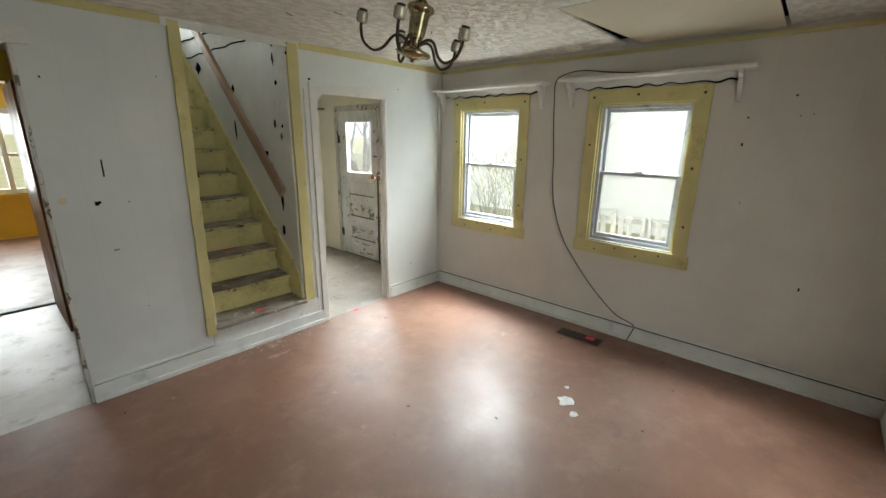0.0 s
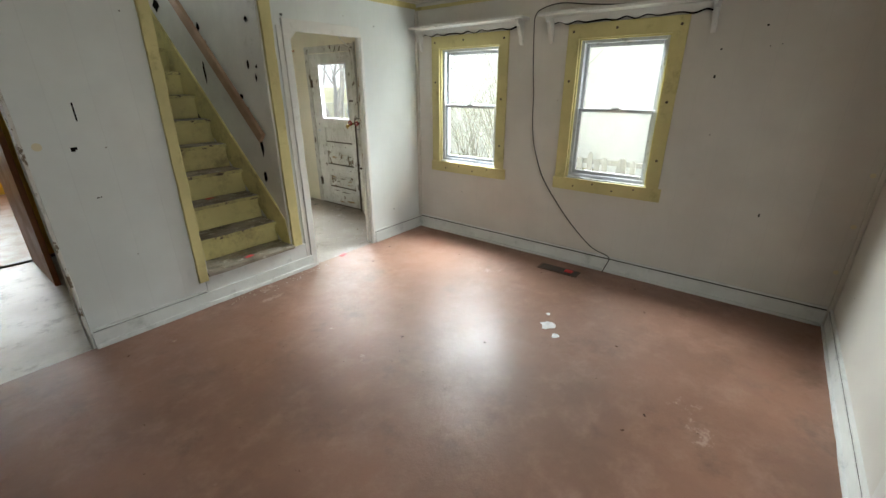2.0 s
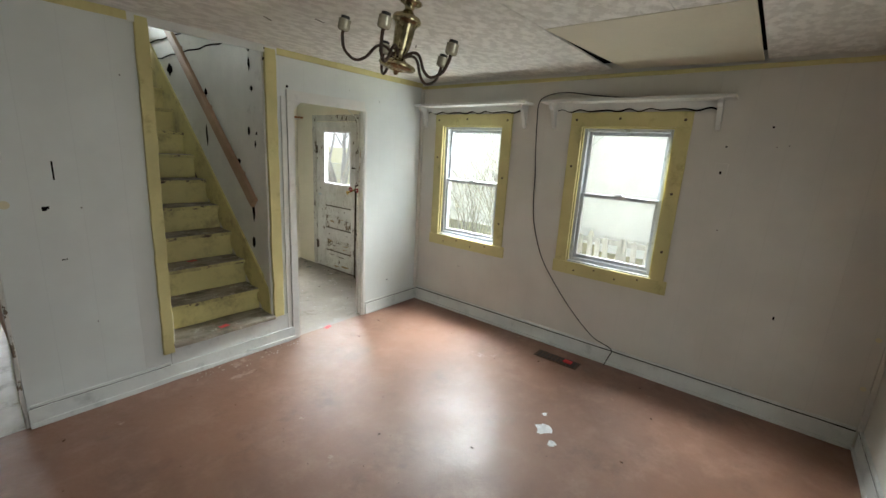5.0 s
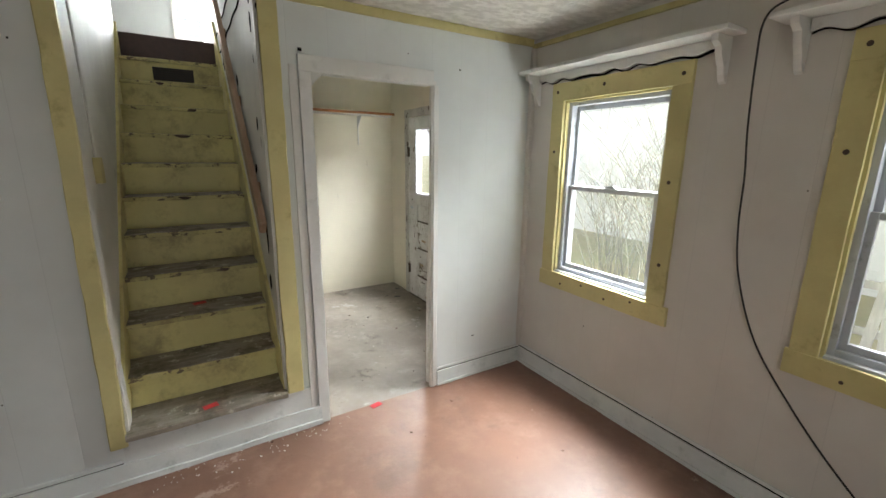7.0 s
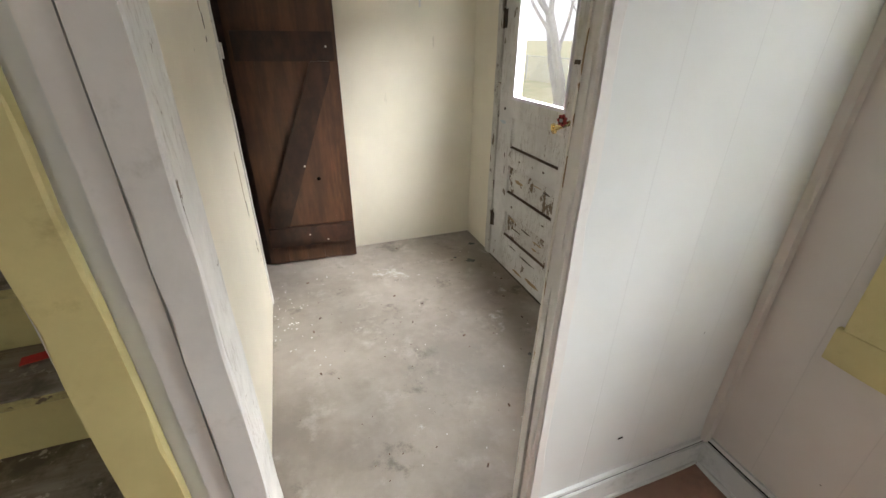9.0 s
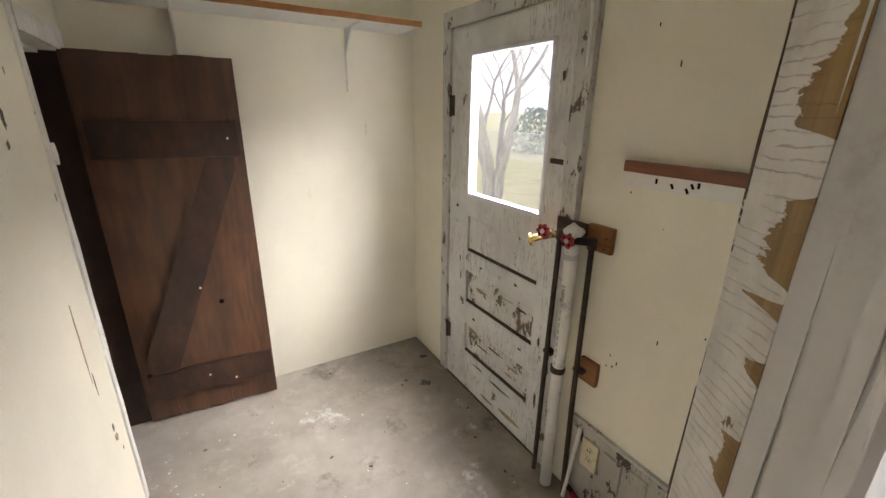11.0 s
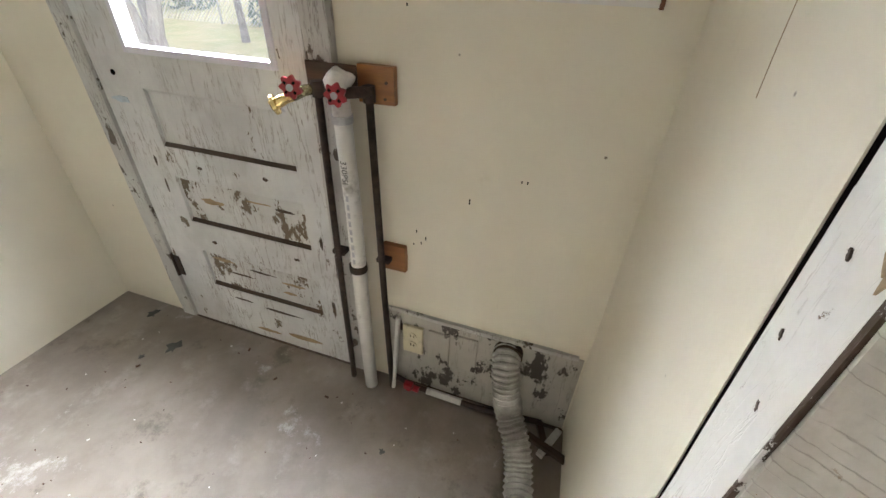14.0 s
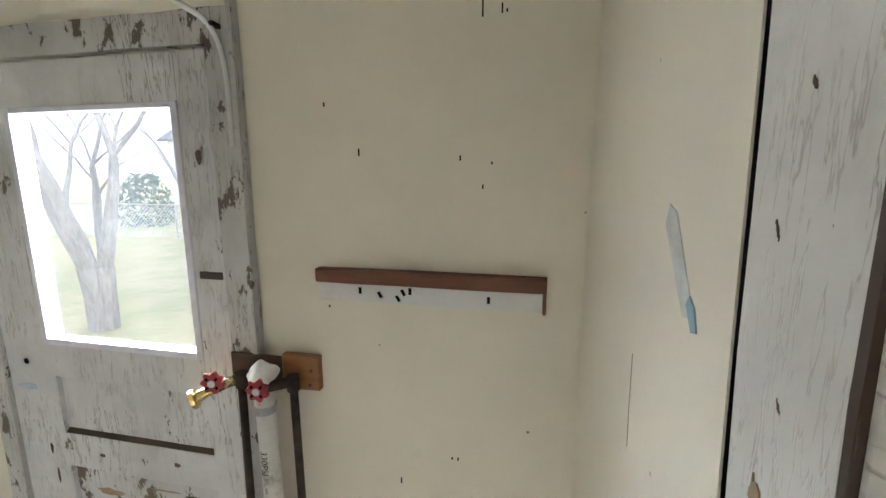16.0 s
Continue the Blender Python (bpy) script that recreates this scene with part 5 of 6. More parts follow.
struct("paint_smear", on_south([(-0.515, 1.520), (-0.492, 1.515), (-0.428, 1.60), (-0.436, 1.622), (-0.455, 1.615)], 0.0012), plain("pale_blue_smear", (0.58, 0.60, 0.57), 0.6), "pale blue paint smear on the wall", "paint smear")
struct("paint_smear_dark", on_south([(-0.524, 1.510), (-0.514, 1.507), (-0.498, 1.530), (-0.504, 1.540), (-0.515, 1.532)], 0.002), plain("blue_smear", (0.26, 0.38, 0.46), 0.6), "blue paint smear on the wall", "paint smear")
struct("wall_scratch", on_south([(-0.3645, 1.284), (-0.3630, 1.284), (-0.3575, 1.34), (-0.3545, 1.416), (-0.3560, 1.416), (-0.3590, 1.342)], 0.001), M_TAN, "thin dark crack in the plaster", "wall crack")
for k, (x, y, r) in enumerate(((-0.075, 2.08, 0.035), (-0.2, 1.82, 0.045), (-0.29, 1.9, 0.018), (-0.31, 0.76, 0.016))):
    scrap_shape = [(x + r * (0.7 + 0.3 * math.sin(2.7 * j + k)) * math.cos(j * 0.5712), y + r * (0.6 + 0.3 * math.cos(1.9 * j + k)) * math.sin(j * 0.5712)) for j in range(11)]
    tagged(part("floor_stain", prism(scrap_shape, 2, -0.0075, -0.0068), M_STAIN, None, "dark stain soaked into the concrete"), "", "stain", "stains on the concrete", "structure")
sb = thing("rod_bracket", (-2.465, 0.4, 1.42), "yellow painted wooden bracket block with a rod above it", "bracket")
part("block", board((-2.474, 0.37, 1.42), (-2.445, 0.45, 1.545), 0.004, 0.003), M_YELLOW, sb)
part("rod", tube([(-2.462, 0.40, 1.545), (-2.464, 0.36, 2.3)], 0.006, 6), M_STAIRWALL, sb)
for x, y, a in ((-2.045, -0.645, 0.5), (-1.87, -0.885, 0.2), (-1.2, -1.0, 0.8)):
    b = box((-0.035, -0.004, H - 0.0015), (0.035, 0.004, H + 0.001))
    b.transform(Matrix.Translation((x, y, 0)) @ Matrix.Rotation(a, 4, "Z"))
    tagged(part("ceiling_gouge", b, M_DARKBLOCK, None, "dark scrape in the ceiling texture"), "", "ceiling gouge", "scrapes in the ceiling", "structure")

# nail marks on the entry wall
for k, (y, z, h) in enumerate(((0.76, 1.815, 0.006), (0.678, 1.706, 0.011), (0.44, 1.691, 0.007), (0.389, 1.629, 0.006), (0.37, 1.68, 0.004), (0.395, 2.0, 0.03), (0.355, 1.99, 0.012), (0.345, 1.985, 0.004), (0.77, 1.33, 0.004), (0.59, 0.865, 0.010), (0.44, 0.95, 0.005), (0.455, 0.95, 0.004), (0.72, 0.71, 0.008), (0.75, 0.73, 0.006), (0.735, 0.69, 0.006), (0.76, 0.68, 0.005))):
    b = box((-0.0012, y - 0.0017, z - h * 0.8), (0.0005, y + 0.0017, z + h * 0.8))
    tagged(part("nail_mark", b, M_DARK, None, "small dark nail mark on the wall"), "", "nail mark", "marks on the entry wall", "structure")
for k, (x, z, w, h) in enumerate(((-2.947, 1.44, 0.004, 0.05), (-3.005, 1.237, 0.010, 0.012), (-2.99, 1.242, 0.006, 0.008), (-3.133, 1.92, 0.004, 0.006), (-2.96, 0.945, 0.008, 0.003), (-2.945, 0.947, 0.003, 0.004), (-2.6, 1.98, 0.003, 0.004), (-0.45, 0.3, 0.01, 0.003), (-0.6, 2.08, 0.004, 0.005), (-1.55, 2.075, 0.01, 0.008))):
    b = box((x - w, -0.002, z - h), (x + w, 0.0005, z + h), 0.001)
    tagged(part("nail_mark", b, M_DARK, None, "small dark gouge in the wall"), "", "nail mark", "marks on the living room walls", "structure")
for k, (y, z, w, h) in enumerate(((-2.962, 1.921, 0.006, 0.006), (-2.736, 1.794, 0.006, 0.005), (-3.19, 0.707, 0.005, 0.012), (-3.0, 1.8, 0.003, 0.003), (-3.06, 1.81, 0.003, 0.003), (-0.6, 0.5, 0.003, 0.004))):
    b = box((-0.002, y - w, z - h), (0.0005, y + w, z + h), 0.001)
    tagged(part("nail_mark", b, M_DARK, None, "small dark gouge in the wall"), "", "nail mark", "marks on the living room walls", "structure")
pt = thing("wall_plug", (-3.153, 0, 1.266), "grey filled hole on the panelled wall", "wall plug")
part("disc", lathe([(0.022, -0.003), (0.02, -0.0005)], (-3.153, 0, 1.266), 14, "y"), M_IVORY, pt)
for z in (1.9, 1.05, 0.72, 0.4):
    bp = thing("brown_plug", (-0.01, -3.69, z), "brown filled nail hole by the corner", "wall plug", "brown plugs by the corner")
    part("disc", lathe([(0.015, -0.004), (0.013, -0.0005)], (0, -3.68, z), 10, "x"), M_IVORY, bp)
sw = thing("switch_plate", (0, -2.73, 1.62), "white switch plate with its switch missing", "switch plate")
part("plate", box((-0.006, -2.768, 1.565), (-0.0005, -2.695, 1.685), 0.003), M_WALL_E, sw)
part("hole", box((-0.0075, -2.737, 1.612), (-0.0062, -2.725, 1.632)), M_DARK, sw)

# ---- floor register, cable, scraps ----
rg = thing("floor_register", (-0.245, -1.87, 0), "dark brown metal floor register with something red in it", "floor register")
part("frame", box((-0.31, -2.055, 0.0), (-0.185, -1.685, 0.006), 0.003), M_DARKBLOCK, rg)
for k in range(10):
    part("louvre", box((-0.297, -2.035 + 0.034 * k, 0.0061), (-0.198, -2.035 + 0.034 * k + 0.02, 0.010), 0.002), M_BLACK, rg)
part("red_item", box((-0.27, -2.0, 0.0102), (-0.22, -1.93, 0.02), 0.005), M_REDTAPE, rg, "crumpled red scrap")
cb2 = thing("black_cable", (-0.05, -1.5, 1.0), "thin black cable hanging over the shelf down to the floor", "cable")
part("strand", tube(smooth_path([(-0.08, -2.45, 2.113), (-0.1, -2.1, 2.114), (-0.11, -1.85, 2.135), (-0.12, -1.62, 2.165), (-0.15, -1.48, 2.14), (-0.165, -1.42, 2.085), (-0.10, -1.385, 1.95), (-0.04, -1.37, 1.7), (-0.03, -1.385, 1.5), (-0.03, -1.395, 1.27), (-0.028, -1.43, 1.05), (-0.028, -1.53, 0.79), (-0.027, -1.68, 0.58), (-0.027, -1.86, 0.38), (-0.03, -2.06, 0.21), (-0.036, -2.2, 0.165), (-0.045, -2.24, 0.14), (-0.055, -2.225, 0.08), (-0.062, -2.2, 0.004)], 8), 0.0042, 8), M_BLACK, cb2, "", True)


def scrap(name, cx, cy, r, material, label, cat, seed, z=0.0, group=""):
    rs = random.Random(seed)
    n = 11
    lo = [(cx + r * (0.6 + 0.6 * rs.random()) * math.cos(2 * math.pi * k / n), cy + r * (0.5 + 0.6 * rs.random()) * math.sin(2 * math.pi * k / n)) for k in range(n)]
    ob = part(name, prism(lo, 2, z + 0.0006, z + 0.003), material, None, label)
    tagged(ob, "", cat, group)


scrap("paper_scrap", -1.17, -2.19, 0.058, M_PAPER, "torn white paper scrap on the floor", "paper scrap", 3, 0.0, "paper scraps")
scrap("paper_scrap", -1.27, -2.29, 0.028, M_PAPER, "torn white paper scrap on the floor", "paper scrap", 5, 0.0, "paper scraps")
scrap("paper_scrap", -1.03, -2.13, 0.018, M_PAPER, "small white paper scrap on the floor", "paper scrap", 6, 0.0, "paper scraps")
for nm, c, z in (("tape_piece", (-1.212, -0.02), 0.0), ("tape_piece", (-2.115, 0.03), 0.271), ("tape_piece", (-2.11, 0.56), 0.673)):
    b = box((c[0] - 0.035, c[1] - 0.02, z + 0.0008), (c[0] + 0.035, c[1] + 0.02, z + 0.0028))
    b.transform(Matrix.Translation((c[0], c[1], 0)) @ Matrix.Rotation(0.25, 4, "Z") @ Matrix.Translation((-c[0], -c[1], 0)))
    tagged(part(nm, b, M_REDTAPE, None, "short piece of red tape stuck down"), "", "tape", "red tape pieces")
rs = random.Random(11)
cr1, cr2 = bmesh.new(), bmesh.new()
for k in range(210):
    m, x, y, z = (cr1, rs.uniform(-3.4, -0.1), rs.uniform(-3.3, -0.05), 0.0) if k < 120 else (cr2, rs.uniform(-1.5, -0.05), rs.uniform(0.2, 2.2), -0.008)
    if k % 3 == 2 and k < 120:
        continue
    s = rs.choice((0.002, 0.003, 0.004, 0.008))
    vs = bx(m, (-s, -s * 0.45, 0), (s, s * 0.45, s * 0.5))
    bmesh.ops.transform(m, matrix=Matrix.Translation((x, y, z + 0.0008)) @ Matrix.Rotation(rs.uniform(0, 6), 4, "Z"), verts=vs)
tagged(part("leaf_crumbs", cr1, M_LEAF, None, "dry leaf crumbs scattered on the painted floor"), "", "debris", "", "stuff")
tagged(part("concrete_crumbs", cr2, M_LEAF, None, "dirt crumbs scattered on the concrete"), "", "debris", "", "stuff")
cr3 = bmesh.new()
for k in range(150):
    if k < 60:
        x, y, z = rs.uniform(-2.4, -1.4), rs.gauss(-0.09, 0.04), 0.0
    elif k < 110:
        x, y, z = rs.gauss(-1.5, 0.06), rs.gauss(1.55, 0.2), -0.008
    else:
        x, y, z = rs.uniform(-1.4, -0.1), rs.uniform(0.3, 2.2), -0.008
    s = rs.choice((0.002, 0.003, 0.003, 0.005))
    vs = bx(cr3, (-s, -s * 0.6, 0), (s, s * 0.6, 0.0012))
    bmesh.ops.transform(cr3, matrix=Matrix.Translation((x, min(y, -0.04) if k < 60 else y, z + 0.0008)) @ Matrix.Rotation(rs.uniform(0, 6), 4, "Z"), verts=vs)
tagged(part("paint_flakes", cr3, M_CHIP, None, "white paint flakes fallen on the floors"), "", "debris", "", "stuff")

# ---- chandelier ----
CX, CY = -2.226, -1.927
ch = thing("chandelier", (CX, CY, H), "old brass five-arm chandelier without bulbs, hanging crooked", "chandelier")
part("canopy", lathe([(0.068, H), (0.069, H - 0.008), (0.055, H - 0.022), (0.02, H - 0.03), (0.008, H - 0.036)], (CX, CY, 0), 28), M_BRASS, ch, "", True)
part("hook", tube([(CX, CY, H - 0.03), (CX + 0.004, CY, H - 0.045), (CX, CY, H - 0.052)], 0.003, 6), M_IRON, ch)
for k in range(6):
    z = H - 0.05 - 0.022 * k
    a = radians(90 * (k % 2) + 25 * math.sin(2.3 * k))
    off = 0.006 * math.sin(1.7 * k)
    ring = [(CX + off + 0.010 * math.cos(t) * math.cos(a), CY - off + 0.010 * math.cos(t) * math.sin(a), z + 0.017 * math.sin(t)) for t in [2 * math.pi * j / 14 for j in range(15)]]
    part("chain_link", tube(ring, 0.0027, 6), M_IRON, ch)
for k in range(3):
    a, z = radians(40 + 60 * k), H - 0.122 - 0.006 * k
    ring = [(CX + 0.008 + 0.013 * math.cos(t) * math.cos(a), CY - 0.006 + 0.013 * math.cos(t) * math.sin(a), z + 0.013 * math.sin(t + k)) for t in [2 * math.pi * j / 14 for j in range(15)]]
    part("chain_link", tube(ring, 0.0027, 6), M_IRON, ch)
part("loop", tube([(CX + 0.011 * math.cos(t), CY, 2.176 + 0.013 * math.sin(t)) for t in [2 * math.pi * j / 14 for j in range(15)]], 0.003, 6), M_BRASS, ch)
tilt = Matrix.Translation((CX, CY, 2.16)) @ Matrix.Rotation(radians(11), 4, Vector((0.76, 0.65, 0))) @ Matrix.Translation((-CX, -CY, -2.16))


def hung(bm):
    for v in bm.verts:
        v.co.z = 2.168 - (2.168 - v.co.z) * 0.89
    bm.transform(tilt)
    return bm


body_pr = [(0.004, 2.172), (0.012, 2.168), (0.036, 2.166), (0.042, 2.161), (0.040, 2.154), (0.018, 2.142), (0.015, 2.128), (0.024, 2.118), (0.030, 2.112), (0.047, 2.104), (0.052, 2.094), (0.050, 2.084), (0.042, 2.079), (0.040, 2.072), (0.036, 2.066), (0.035, 2.04), (0.031, 1.99), (0.026, 1.975), (0.020, 1.966), (0.022, 1.95), (0.030, 1.938), (0.064, 1.926), (0.068, 1.918), (0.062, 1.908), (0.034, 1.900), (0.012, 1.895), (0.006, 1.882)]
part("body", hung(lathe(body_pr, (CX, CY, 0), 24)), M_BRASS, ch, "turned brass body", True)
for k in range(5):
    a = radians(65 + 72 * k)
    u = Vector((math.cos(a), math.sin(a), 0))
    c = Vector((CX, CY, 0))
    pts = [c + u * r + Vector((0, 0, z)) for r, z in ((0.02, 1.955), (0.055, 1.975), (0.085, 1.965), (0.115, 1.915), (0.15, 1.895), (0.19, 1.92), (0.205, 1.965), (0.206, 1.985))]
    part("arm", hung(tube(smooth_path(pts, 6), 0.0058, 8)), M_IRON, ch, "dark curved brass arm", True)
    e = c + u * 0.206
    so = part("socket", hung(lathe([(0.010, 1.985), (0.018, 1.988), (0.021, 1.994), (0.0205, 2.022), (0.0215, 2.026), (0.017, 2.027)], (e.x, e.y, 0), 16)), M_PLASTIC, ch, "pale worn bulb socket sleeve", True)
    part("socket_mouth", hung(lathe([(0.0155, 2.0272), (0.0155, 2.038), (0.012, 2.038)], (e.x, e.y, 0), 14)), M_BLACK, so, "black socket mouth")

# ---- kitchen and far room beyond the open doorway ----
struct("floor_kitchen", box((WEST, 0.0, -0.12), (-2.6, 2.28, -0.004)), M_VINYL, "dirty pale vinyl floor", "floor")
struct("floor_far_room", box((WEST, 2.28, -0.12), (-1.9, 6.2, -0.002)), M_FLOOR, "worn terracotta painted floor", "floor")
struct("threshold_strip", board((-4.25, 2.26, -0.003), (-2.6, 2.30, 0.008), 0.003), M_DARKBLOCK, "dark threshold strip between the floors", "trim")
struct("wall_far_room_north", wall_bm(0, 6.2, 6.32, (WEST, -1.9), (0, H), [(-3.9, -2.85, 0.72, 1.92)]), M_YROOM, "orange-yellow painted wall", "wall")
struct("wall_far_room_east", wall_bm(1, -1.9, -1.8, (2.47, 6.3), (0, H), []), M_YROOM, "orange-yellow painted wall", "wall")
struct("wall_kitchen_north", wall_bm(0, 2.36, 2.46, (WEST, -1.9), (0, H), [(-4.5, -3.12, -1, 2.07)]), M_YROOM, "orange-yellow painted partition with an opening", "wall")
struct("ceiling_kitchen", box((WEST, 0.0, H), (-2.6, 2.4, H + 0.04)), M_CEIL, "pale textured ceiling", "ceiling")
struct("ceiling_far_room", box((WEST, 2.4, H), (-1.8, 6.3, H + 0.04)), M_CEIL, "pale textured ceiling", "ceiling")
w4 = thing("window_far_room", (-3.4, 6.2, 0.72), "white double window with yellow sill in the far room", "window", "", "structure")
fb = bmesh.new()
for x0, x1 in ((-3.95, -3.88), (-3.42, -3.36), (-3.12, -3.05), (-2.88, -2.8)):
    bx(fb, (x0, 6.16, 0.70), (x1, 6.22, 1.98), 0.003)
for z0, z1 in ((0.70, 0.78), (1.27, 1.32), (1.90, 1.98)):
    for x0, x1 in ((-3.88, -3.42), (-3.36, -3.12), (-3.05, -2.88)):
        bx(fb, (x0, 6.17, z0), (x1, 6.21, z1), 0.003)
part("window_frame", fb, M_WHITE, w4)
part("sill", board((-4.0, 6.13, 0.64), (-2.75, 6.2, 0.69)), M_YROOM, w4, "orange-yellow window sill")
struct("jamb_kitchen_opening", board((-3.228, -0.006, 0.0), (-3.2105, 0.075, 2.07), 0.004, 0.006), M_KJAMB, "opening edge with white paint peeling off", "trim")
struct("jamb_kitchen_back", board((-3.222, 0.078, 0.0), (-3.2105, 0.15, 2.07), 0.004, 0.007), M_KJAMB, "back of the opening edge, paint flaking to dark wood", "trim")
struct("trim_kitchen_head", board((-4.3, -0.018, 2.07), (-3.15, 0.0, 2.15), 0.003), M_WHITE, "white painted head casing", "trim")
struct("trim_kitchen_casing_inner", board((-3.21, 0.075, 0.0), (-3.12, 0.10, 2.12), 0.003, 0.004), M_CRACKLE, "crackled white casing", "trim")
bk = thing("brown_door", (-3.17, 1.8, 0), "orange-brown wooden door standing open in the kitchen", "door")
part("leaf", board((-3.155, 1.35, 0.004), (-3.115, 2.26, 2.0), 0.003, 0.0), M_JAMBWOOD, bk)

# ---- outdoors ----
GZ = -0.45
gb = bmesh.new()
for p in ((-500, -500, GZ), (500, -500, GZ), (500, 500, GZ), (-500, 500, GZ)):
    gb.verts.new(p)
gb.faces.new(gb.verts)
tagged(part("ground", gb, M_GRASS, None, "patchy winter lawn"), "", "ground", "", "structure")
struct("foundation", box((0.1, -4.2, GZ), (0.15, 2.6, 0.0)), M_CONC, "concrete foundation", "wall")


def house(name, x, y0, y1, top, label, wins):
    ob = thing(name, (x, (y0 + y1) / 2, GZ), label, "house")
    wb = bmesh.new()
    bx(wb, (x + 0.03, y0, GZ), (x + 7, y1, top))
    part("wall", wb, M_SIDING, ob)
    z = GZ + 0.4
    while z < top:
        part("siding_board", prism([(x + 0.03, z), (x - 0.006, z), (x + 0.012, z + 0.2), (x + 0.03, z + 0.2)], 1, y0 - 0.01, y1 + 0.01), M_SIDING, ob)
        z += 0.2
    part("roof", prism([(x - 0.5, top), (x + 3.5, top + 2.4), (x + 7.5, top), (x + 7.5, top + 0.15), (x + 3.5, top + 2.6), (x - 0.5, top + 0.15)], 1, y0 - 0.4, y1 + 0.4), M_ROOF, ob)
    for y, z, w, h in wins:
        wi = part("window", box((x - 0.04, y - w / 2 - 0.09, z - 0.09), (x - 0.007, y + w / 2 + 0.09, z + h + 0.09), 0.01), M_SIDING, ob)
        for z0 in (z, z + h / 2 + 0.02):
            part("pane", box((x - 0.05, y - w / 2, z0), (x - 0.041, y + w / 2, z0 + h / 2 - 0.03)), M_BLIND, wi, "dark glass pane")


house("neighbour_house", 6.5, -9.5, 0.0, 4.6, "white clapboard neighbouring house", ((-1.9, 1.28, 0.8, 1.2), (-6.4, 1.28, 0.8, 1.2)))
house("neighbour_garage", 7.2, 0.02, 6.2, 4.0, "white clapboard building beside the neighbouring house", ())
house("far_house", 26.0, 13.0, 27.0, 4.2, "pale house across the yards", ((17, 1.2, 1.0, 1.4), (21, 1.2, 1.0, 1.4)))

fn = thing("picket_fence", (3.6, -3, GZ), "weathered grey picket fence, pickets leaning unevenly", "fence")
for z in (0.05, 0.55):
    part("fence_rail", box((3.66, -8.0, GZ + 0.2 + z), (3.70, 0.6, GZ + 0.28 + z)), M_GREYWOOD, fn)
frs = random.Random(4)
for k in range(58):
    y = -7.9 + 0.145 * k
    h = 0.95 + frs.uniform(-0.12, 0.05)
    b = prism([(y, GZ), (y + 0.085, GZ), (y + 0.085, GZ + h - 0.05), (y + 0.043, GZ + h), (y, GZ + h - 0.05)], 0, 3.60, 3.62)
    b.transform(Matrix.Translation((0, y, GZ)) @ Matrix.Rotation(radians(frs.uniform(-4, 4)), 4, "X") @ Matrix.Translation((0, -y, -GZ)))
    part("picket", b, M_GREYWOOD, fn)


def shrub(cx, cy, n, height, seed, spread):
    rs = random.Random(seed)
    ob = thing("arching_shrub", (cx, cy, GZ), "leafless arching shrub with thin straw-coloured stems", "shrub", "shrubs by the house")
    for g in range(6):
        bm = bmesh.new()
        for k in range(n // 6):
            a, l = rs.uniform(0, 6.28), height * rs.uniform(0.6, 1.1)
            o = spread * rs.uniform(0.35, 1.1)
            b0 = Vector((cx + rs.gauss(0, 0.12), cy + rs.gauss(0, 0.12), GZ))
            tip = b0 + Vector((o * math.cos(a), o * math.sin(a), l))
            mid = b0.lerp(tip, 0.55) + Vector((-0.12 * o * math.cos(a), -0.12 * o * math.sin(a), 0.14 * l))
            pa = smooth_path([b0, mid, tip], 4)
            tube(pa, 0.0075, 4, bm, 0.25)
            for j in range(4):
                q = pa[3 + j]
                d2 = Vector((rs.gauss(0, 0.6), rs.gauss(0, 0.6), 0.9)).normalized()
                tube([q, q + d2 * rs.uniform(0.15, 0.4), q + d2 * 0.4 + Vector((rs.gauss(0, 0.1), rs.gauss(0, 0.1), 0.02))], 0.004, 3, bm, 0.3)
        part("stems", bm, M_TWIG, ob)


shrub(1.9, -0.15, 66, 2.5, 1, 1.15)
shrub(2.4, 0.9, 30, 2.0, 2, 0.9)


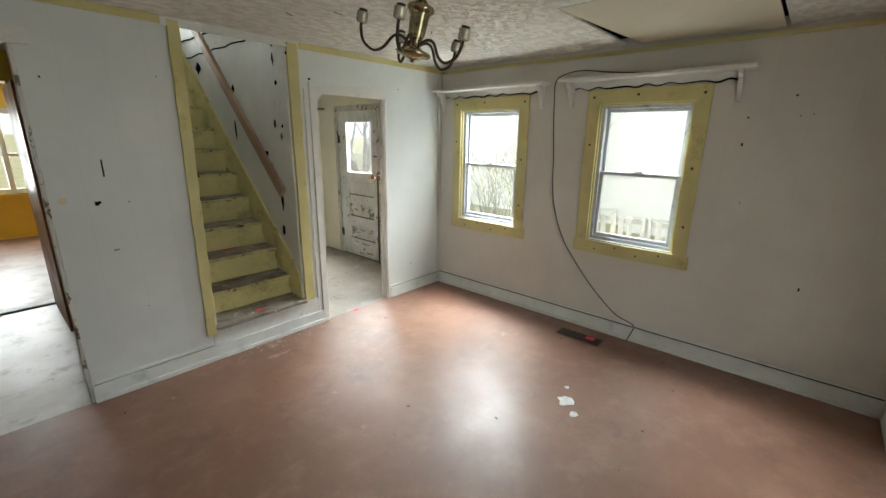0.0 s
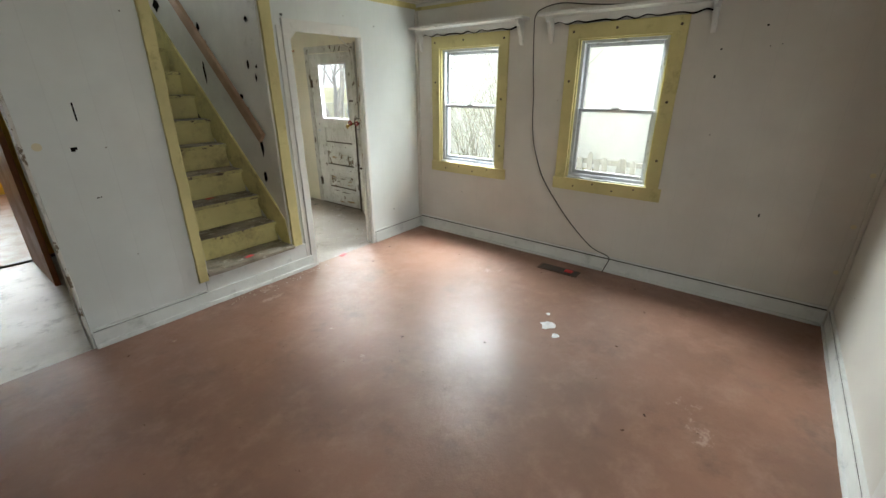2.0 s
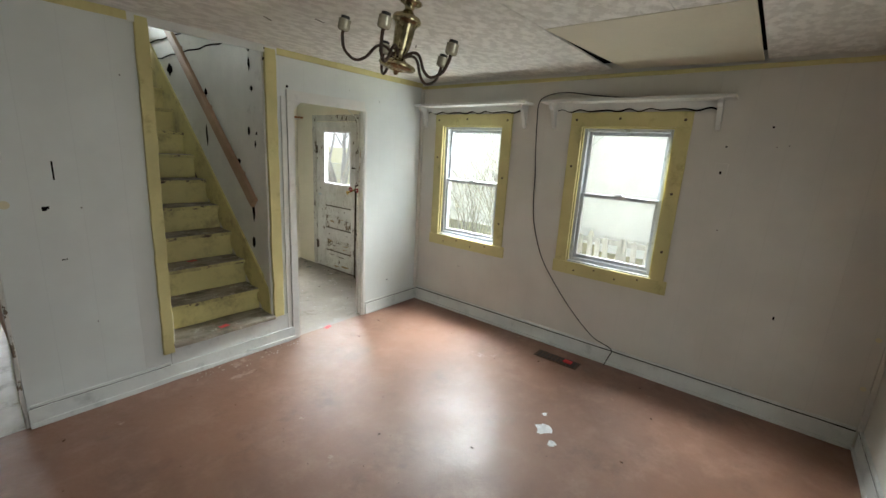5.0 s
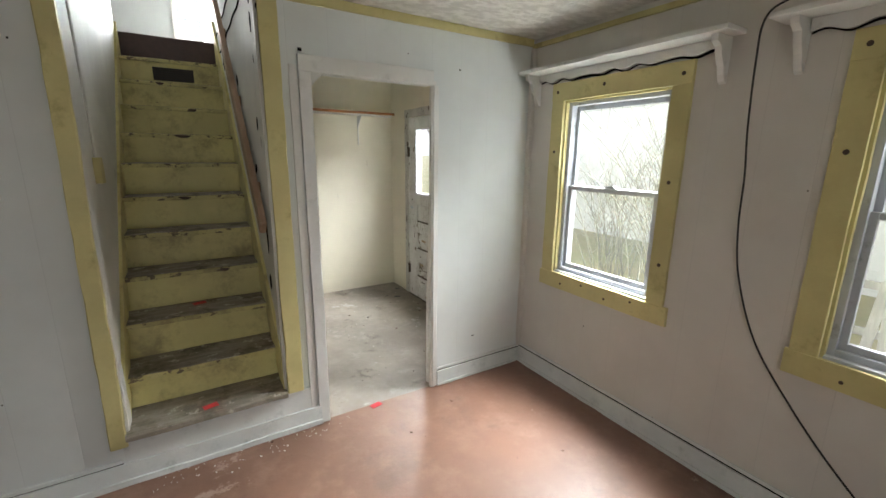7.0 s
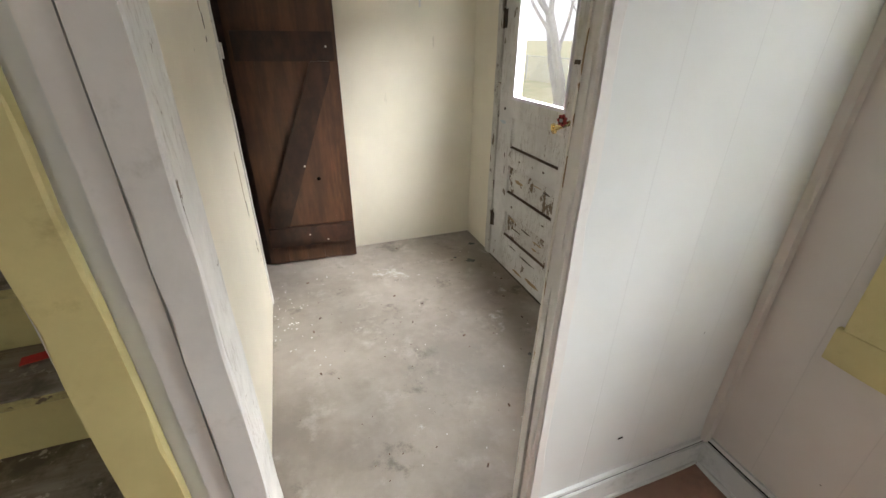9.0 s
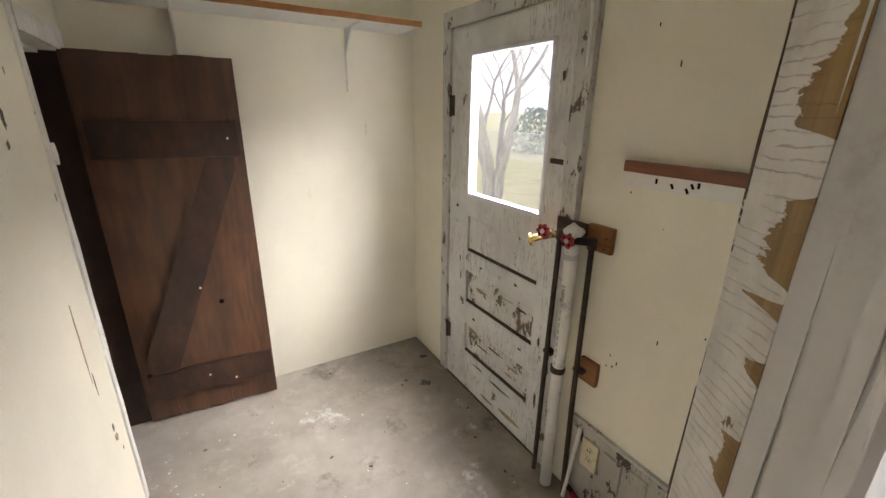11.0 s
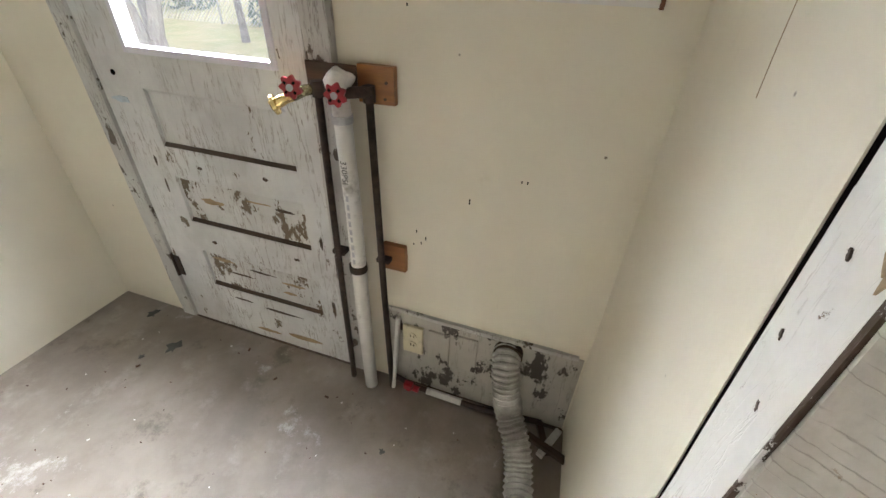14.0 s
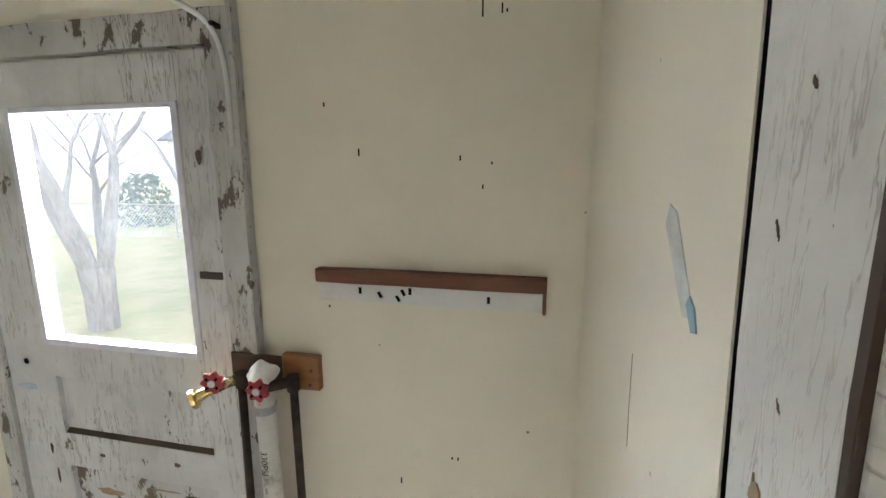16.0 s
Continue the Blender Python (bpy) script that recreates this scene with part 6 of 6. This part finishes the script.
def tree(cx, cy, seed, trunk, r):
    rs = random.Random(seed)
    ob = thing("bare_tree", (cx, cy, GZ), "leafless grey-barked tree with forked trunks", "tree", "trees in the yard")
    def grow(p, d, length, rad, level, bm):
        pts, rads = [p], [rad]
        q = p
        for k in range(4):
            d = (d + Vector((rs.gauss(0, 0.10), rs.gauss(0, 0.10), rs.gauss(0.03, 0.05)))).normalized()
            q = q + d * length / 4
            pts.append(q)
            rads.append(rad * (1 - 0.11 * (k + 1)))
        tube(pts, rads, 9 if level < 2 else 5, bm)
        if level < 4:
            for k in range(3):
                at = pts[-1] if k == 0 else pts[rs.randint(2, 4)]
                a = rs.uniform(0, 6.28)
                lean = 0.38 if k == 0 else rs.uniform(0.5, 1.0)
                nd = (d + Vector((math.cos(a) * lean, math.sin(a) * lean, 0.12))).normalized()
                grow(at, nd, length * rs.uniform(0.62, 0.82), rads[-1] * (0.85 if k == 0 else 0.6), level + 1, bm)
    for k, (dx, dy) in enumerate(trunk):
        bm = bmesh.new()
        b0 = Vector((cx + 0.15 * dx, cy + 0.15 * dy, GZ - 0.05))
        mid = b0 + Vector((dx * 0.2, dy * 0.2, 0.95))
        tube([b0, b0.lerp(mid, 0.5) + Vector((0.02, 0.01, 0)), mid], [r * 1.25, r * 1.02, r], 12, bm)
        grow(mid, Vector((dx, dy, 1)).normalized(), 1.5, r * 0.9, 0, bm)
        part("trunk", bm, M_BARK, ob)


tree(3.5, 6.05, 7, ((-0.1, 0.36), (0.1, -0.3), (-0.25, 0.02)), 0.11)
tree(7.0, 10.4, 9, ((0.2, 0.1), (-0.1, -0.3)), 0.10)
tree(8.5, 9.0, 12, ((0.1, 0.15),), 0.09)
cl = thing("chain_link_fence", (9, 14, GZ), "galvanised chain-link fence across the lawn", "fence")
wb = bmesh.new()
for k in range(-60, 120):
    y = 6.0 + k * 0.14
    for s in (1, -1):
        if 4 < y < 20:
            tube([(11.0, y, GZ), (11.0, y + s * 1.1, GZ + 1.1)], 0.008, 3, wb)
tagged(part("wire_mesh", wb, M_STEELWIRE, cl), kind="stuff")
for k in range(7):
    part("post", tube([(11.0, 4 + 2.7 * k, GZ), (11.0, 4 + 2.7 * k, GZ + 1.2)], 0.03, 8), M_STEELWIRE, cl)
part("top_rail", tube([(11.0, 3.5, GZ + 1.15), (11.0, 21, GZ + 1.15)], 0.02, 6), M_STEELWIRE, cl)
rs = random.Random(5)
for nm, cx, cy, r, h in (("evergreen_bush", 12.0, 10.6, 1.0, 1.9), ("evergreen_bush", 14.0, 16.5, 1.2, 2.2)):
    bm = bmesh.new()
    for k in range(700):
        a, z, q = rs.uniform(0, 6.28), rs.random(), rs.uniform(0.4, 1.0)
        c = Vector((cx + r * q * math.cos(a) * (1 - 0.6 * z * z), cy + r * q * math.sin(a) * (1 - 0.6 * z * z), GZ + h * z))
        e, f = Vector((rs.gauss(0, 1), rs.gauss(0, 1), rs.gauss(0, 1))).normalized() * 0.14, Vector((rs.gauss(0, 1), rs.gauss(0, 1), rs.gauss(0, 1))).normalized() * 0.07
        bm.faces.new([bm.verts.new(c + e), bm.verts.new(c + f), bm.verts.new(c - e), bm.verts.new(c - f)])
    tagged(part(nm, bm, M_HEDGE, None, "dark evergreen bush beyond the lawn"), "", "bush", "far bushes")
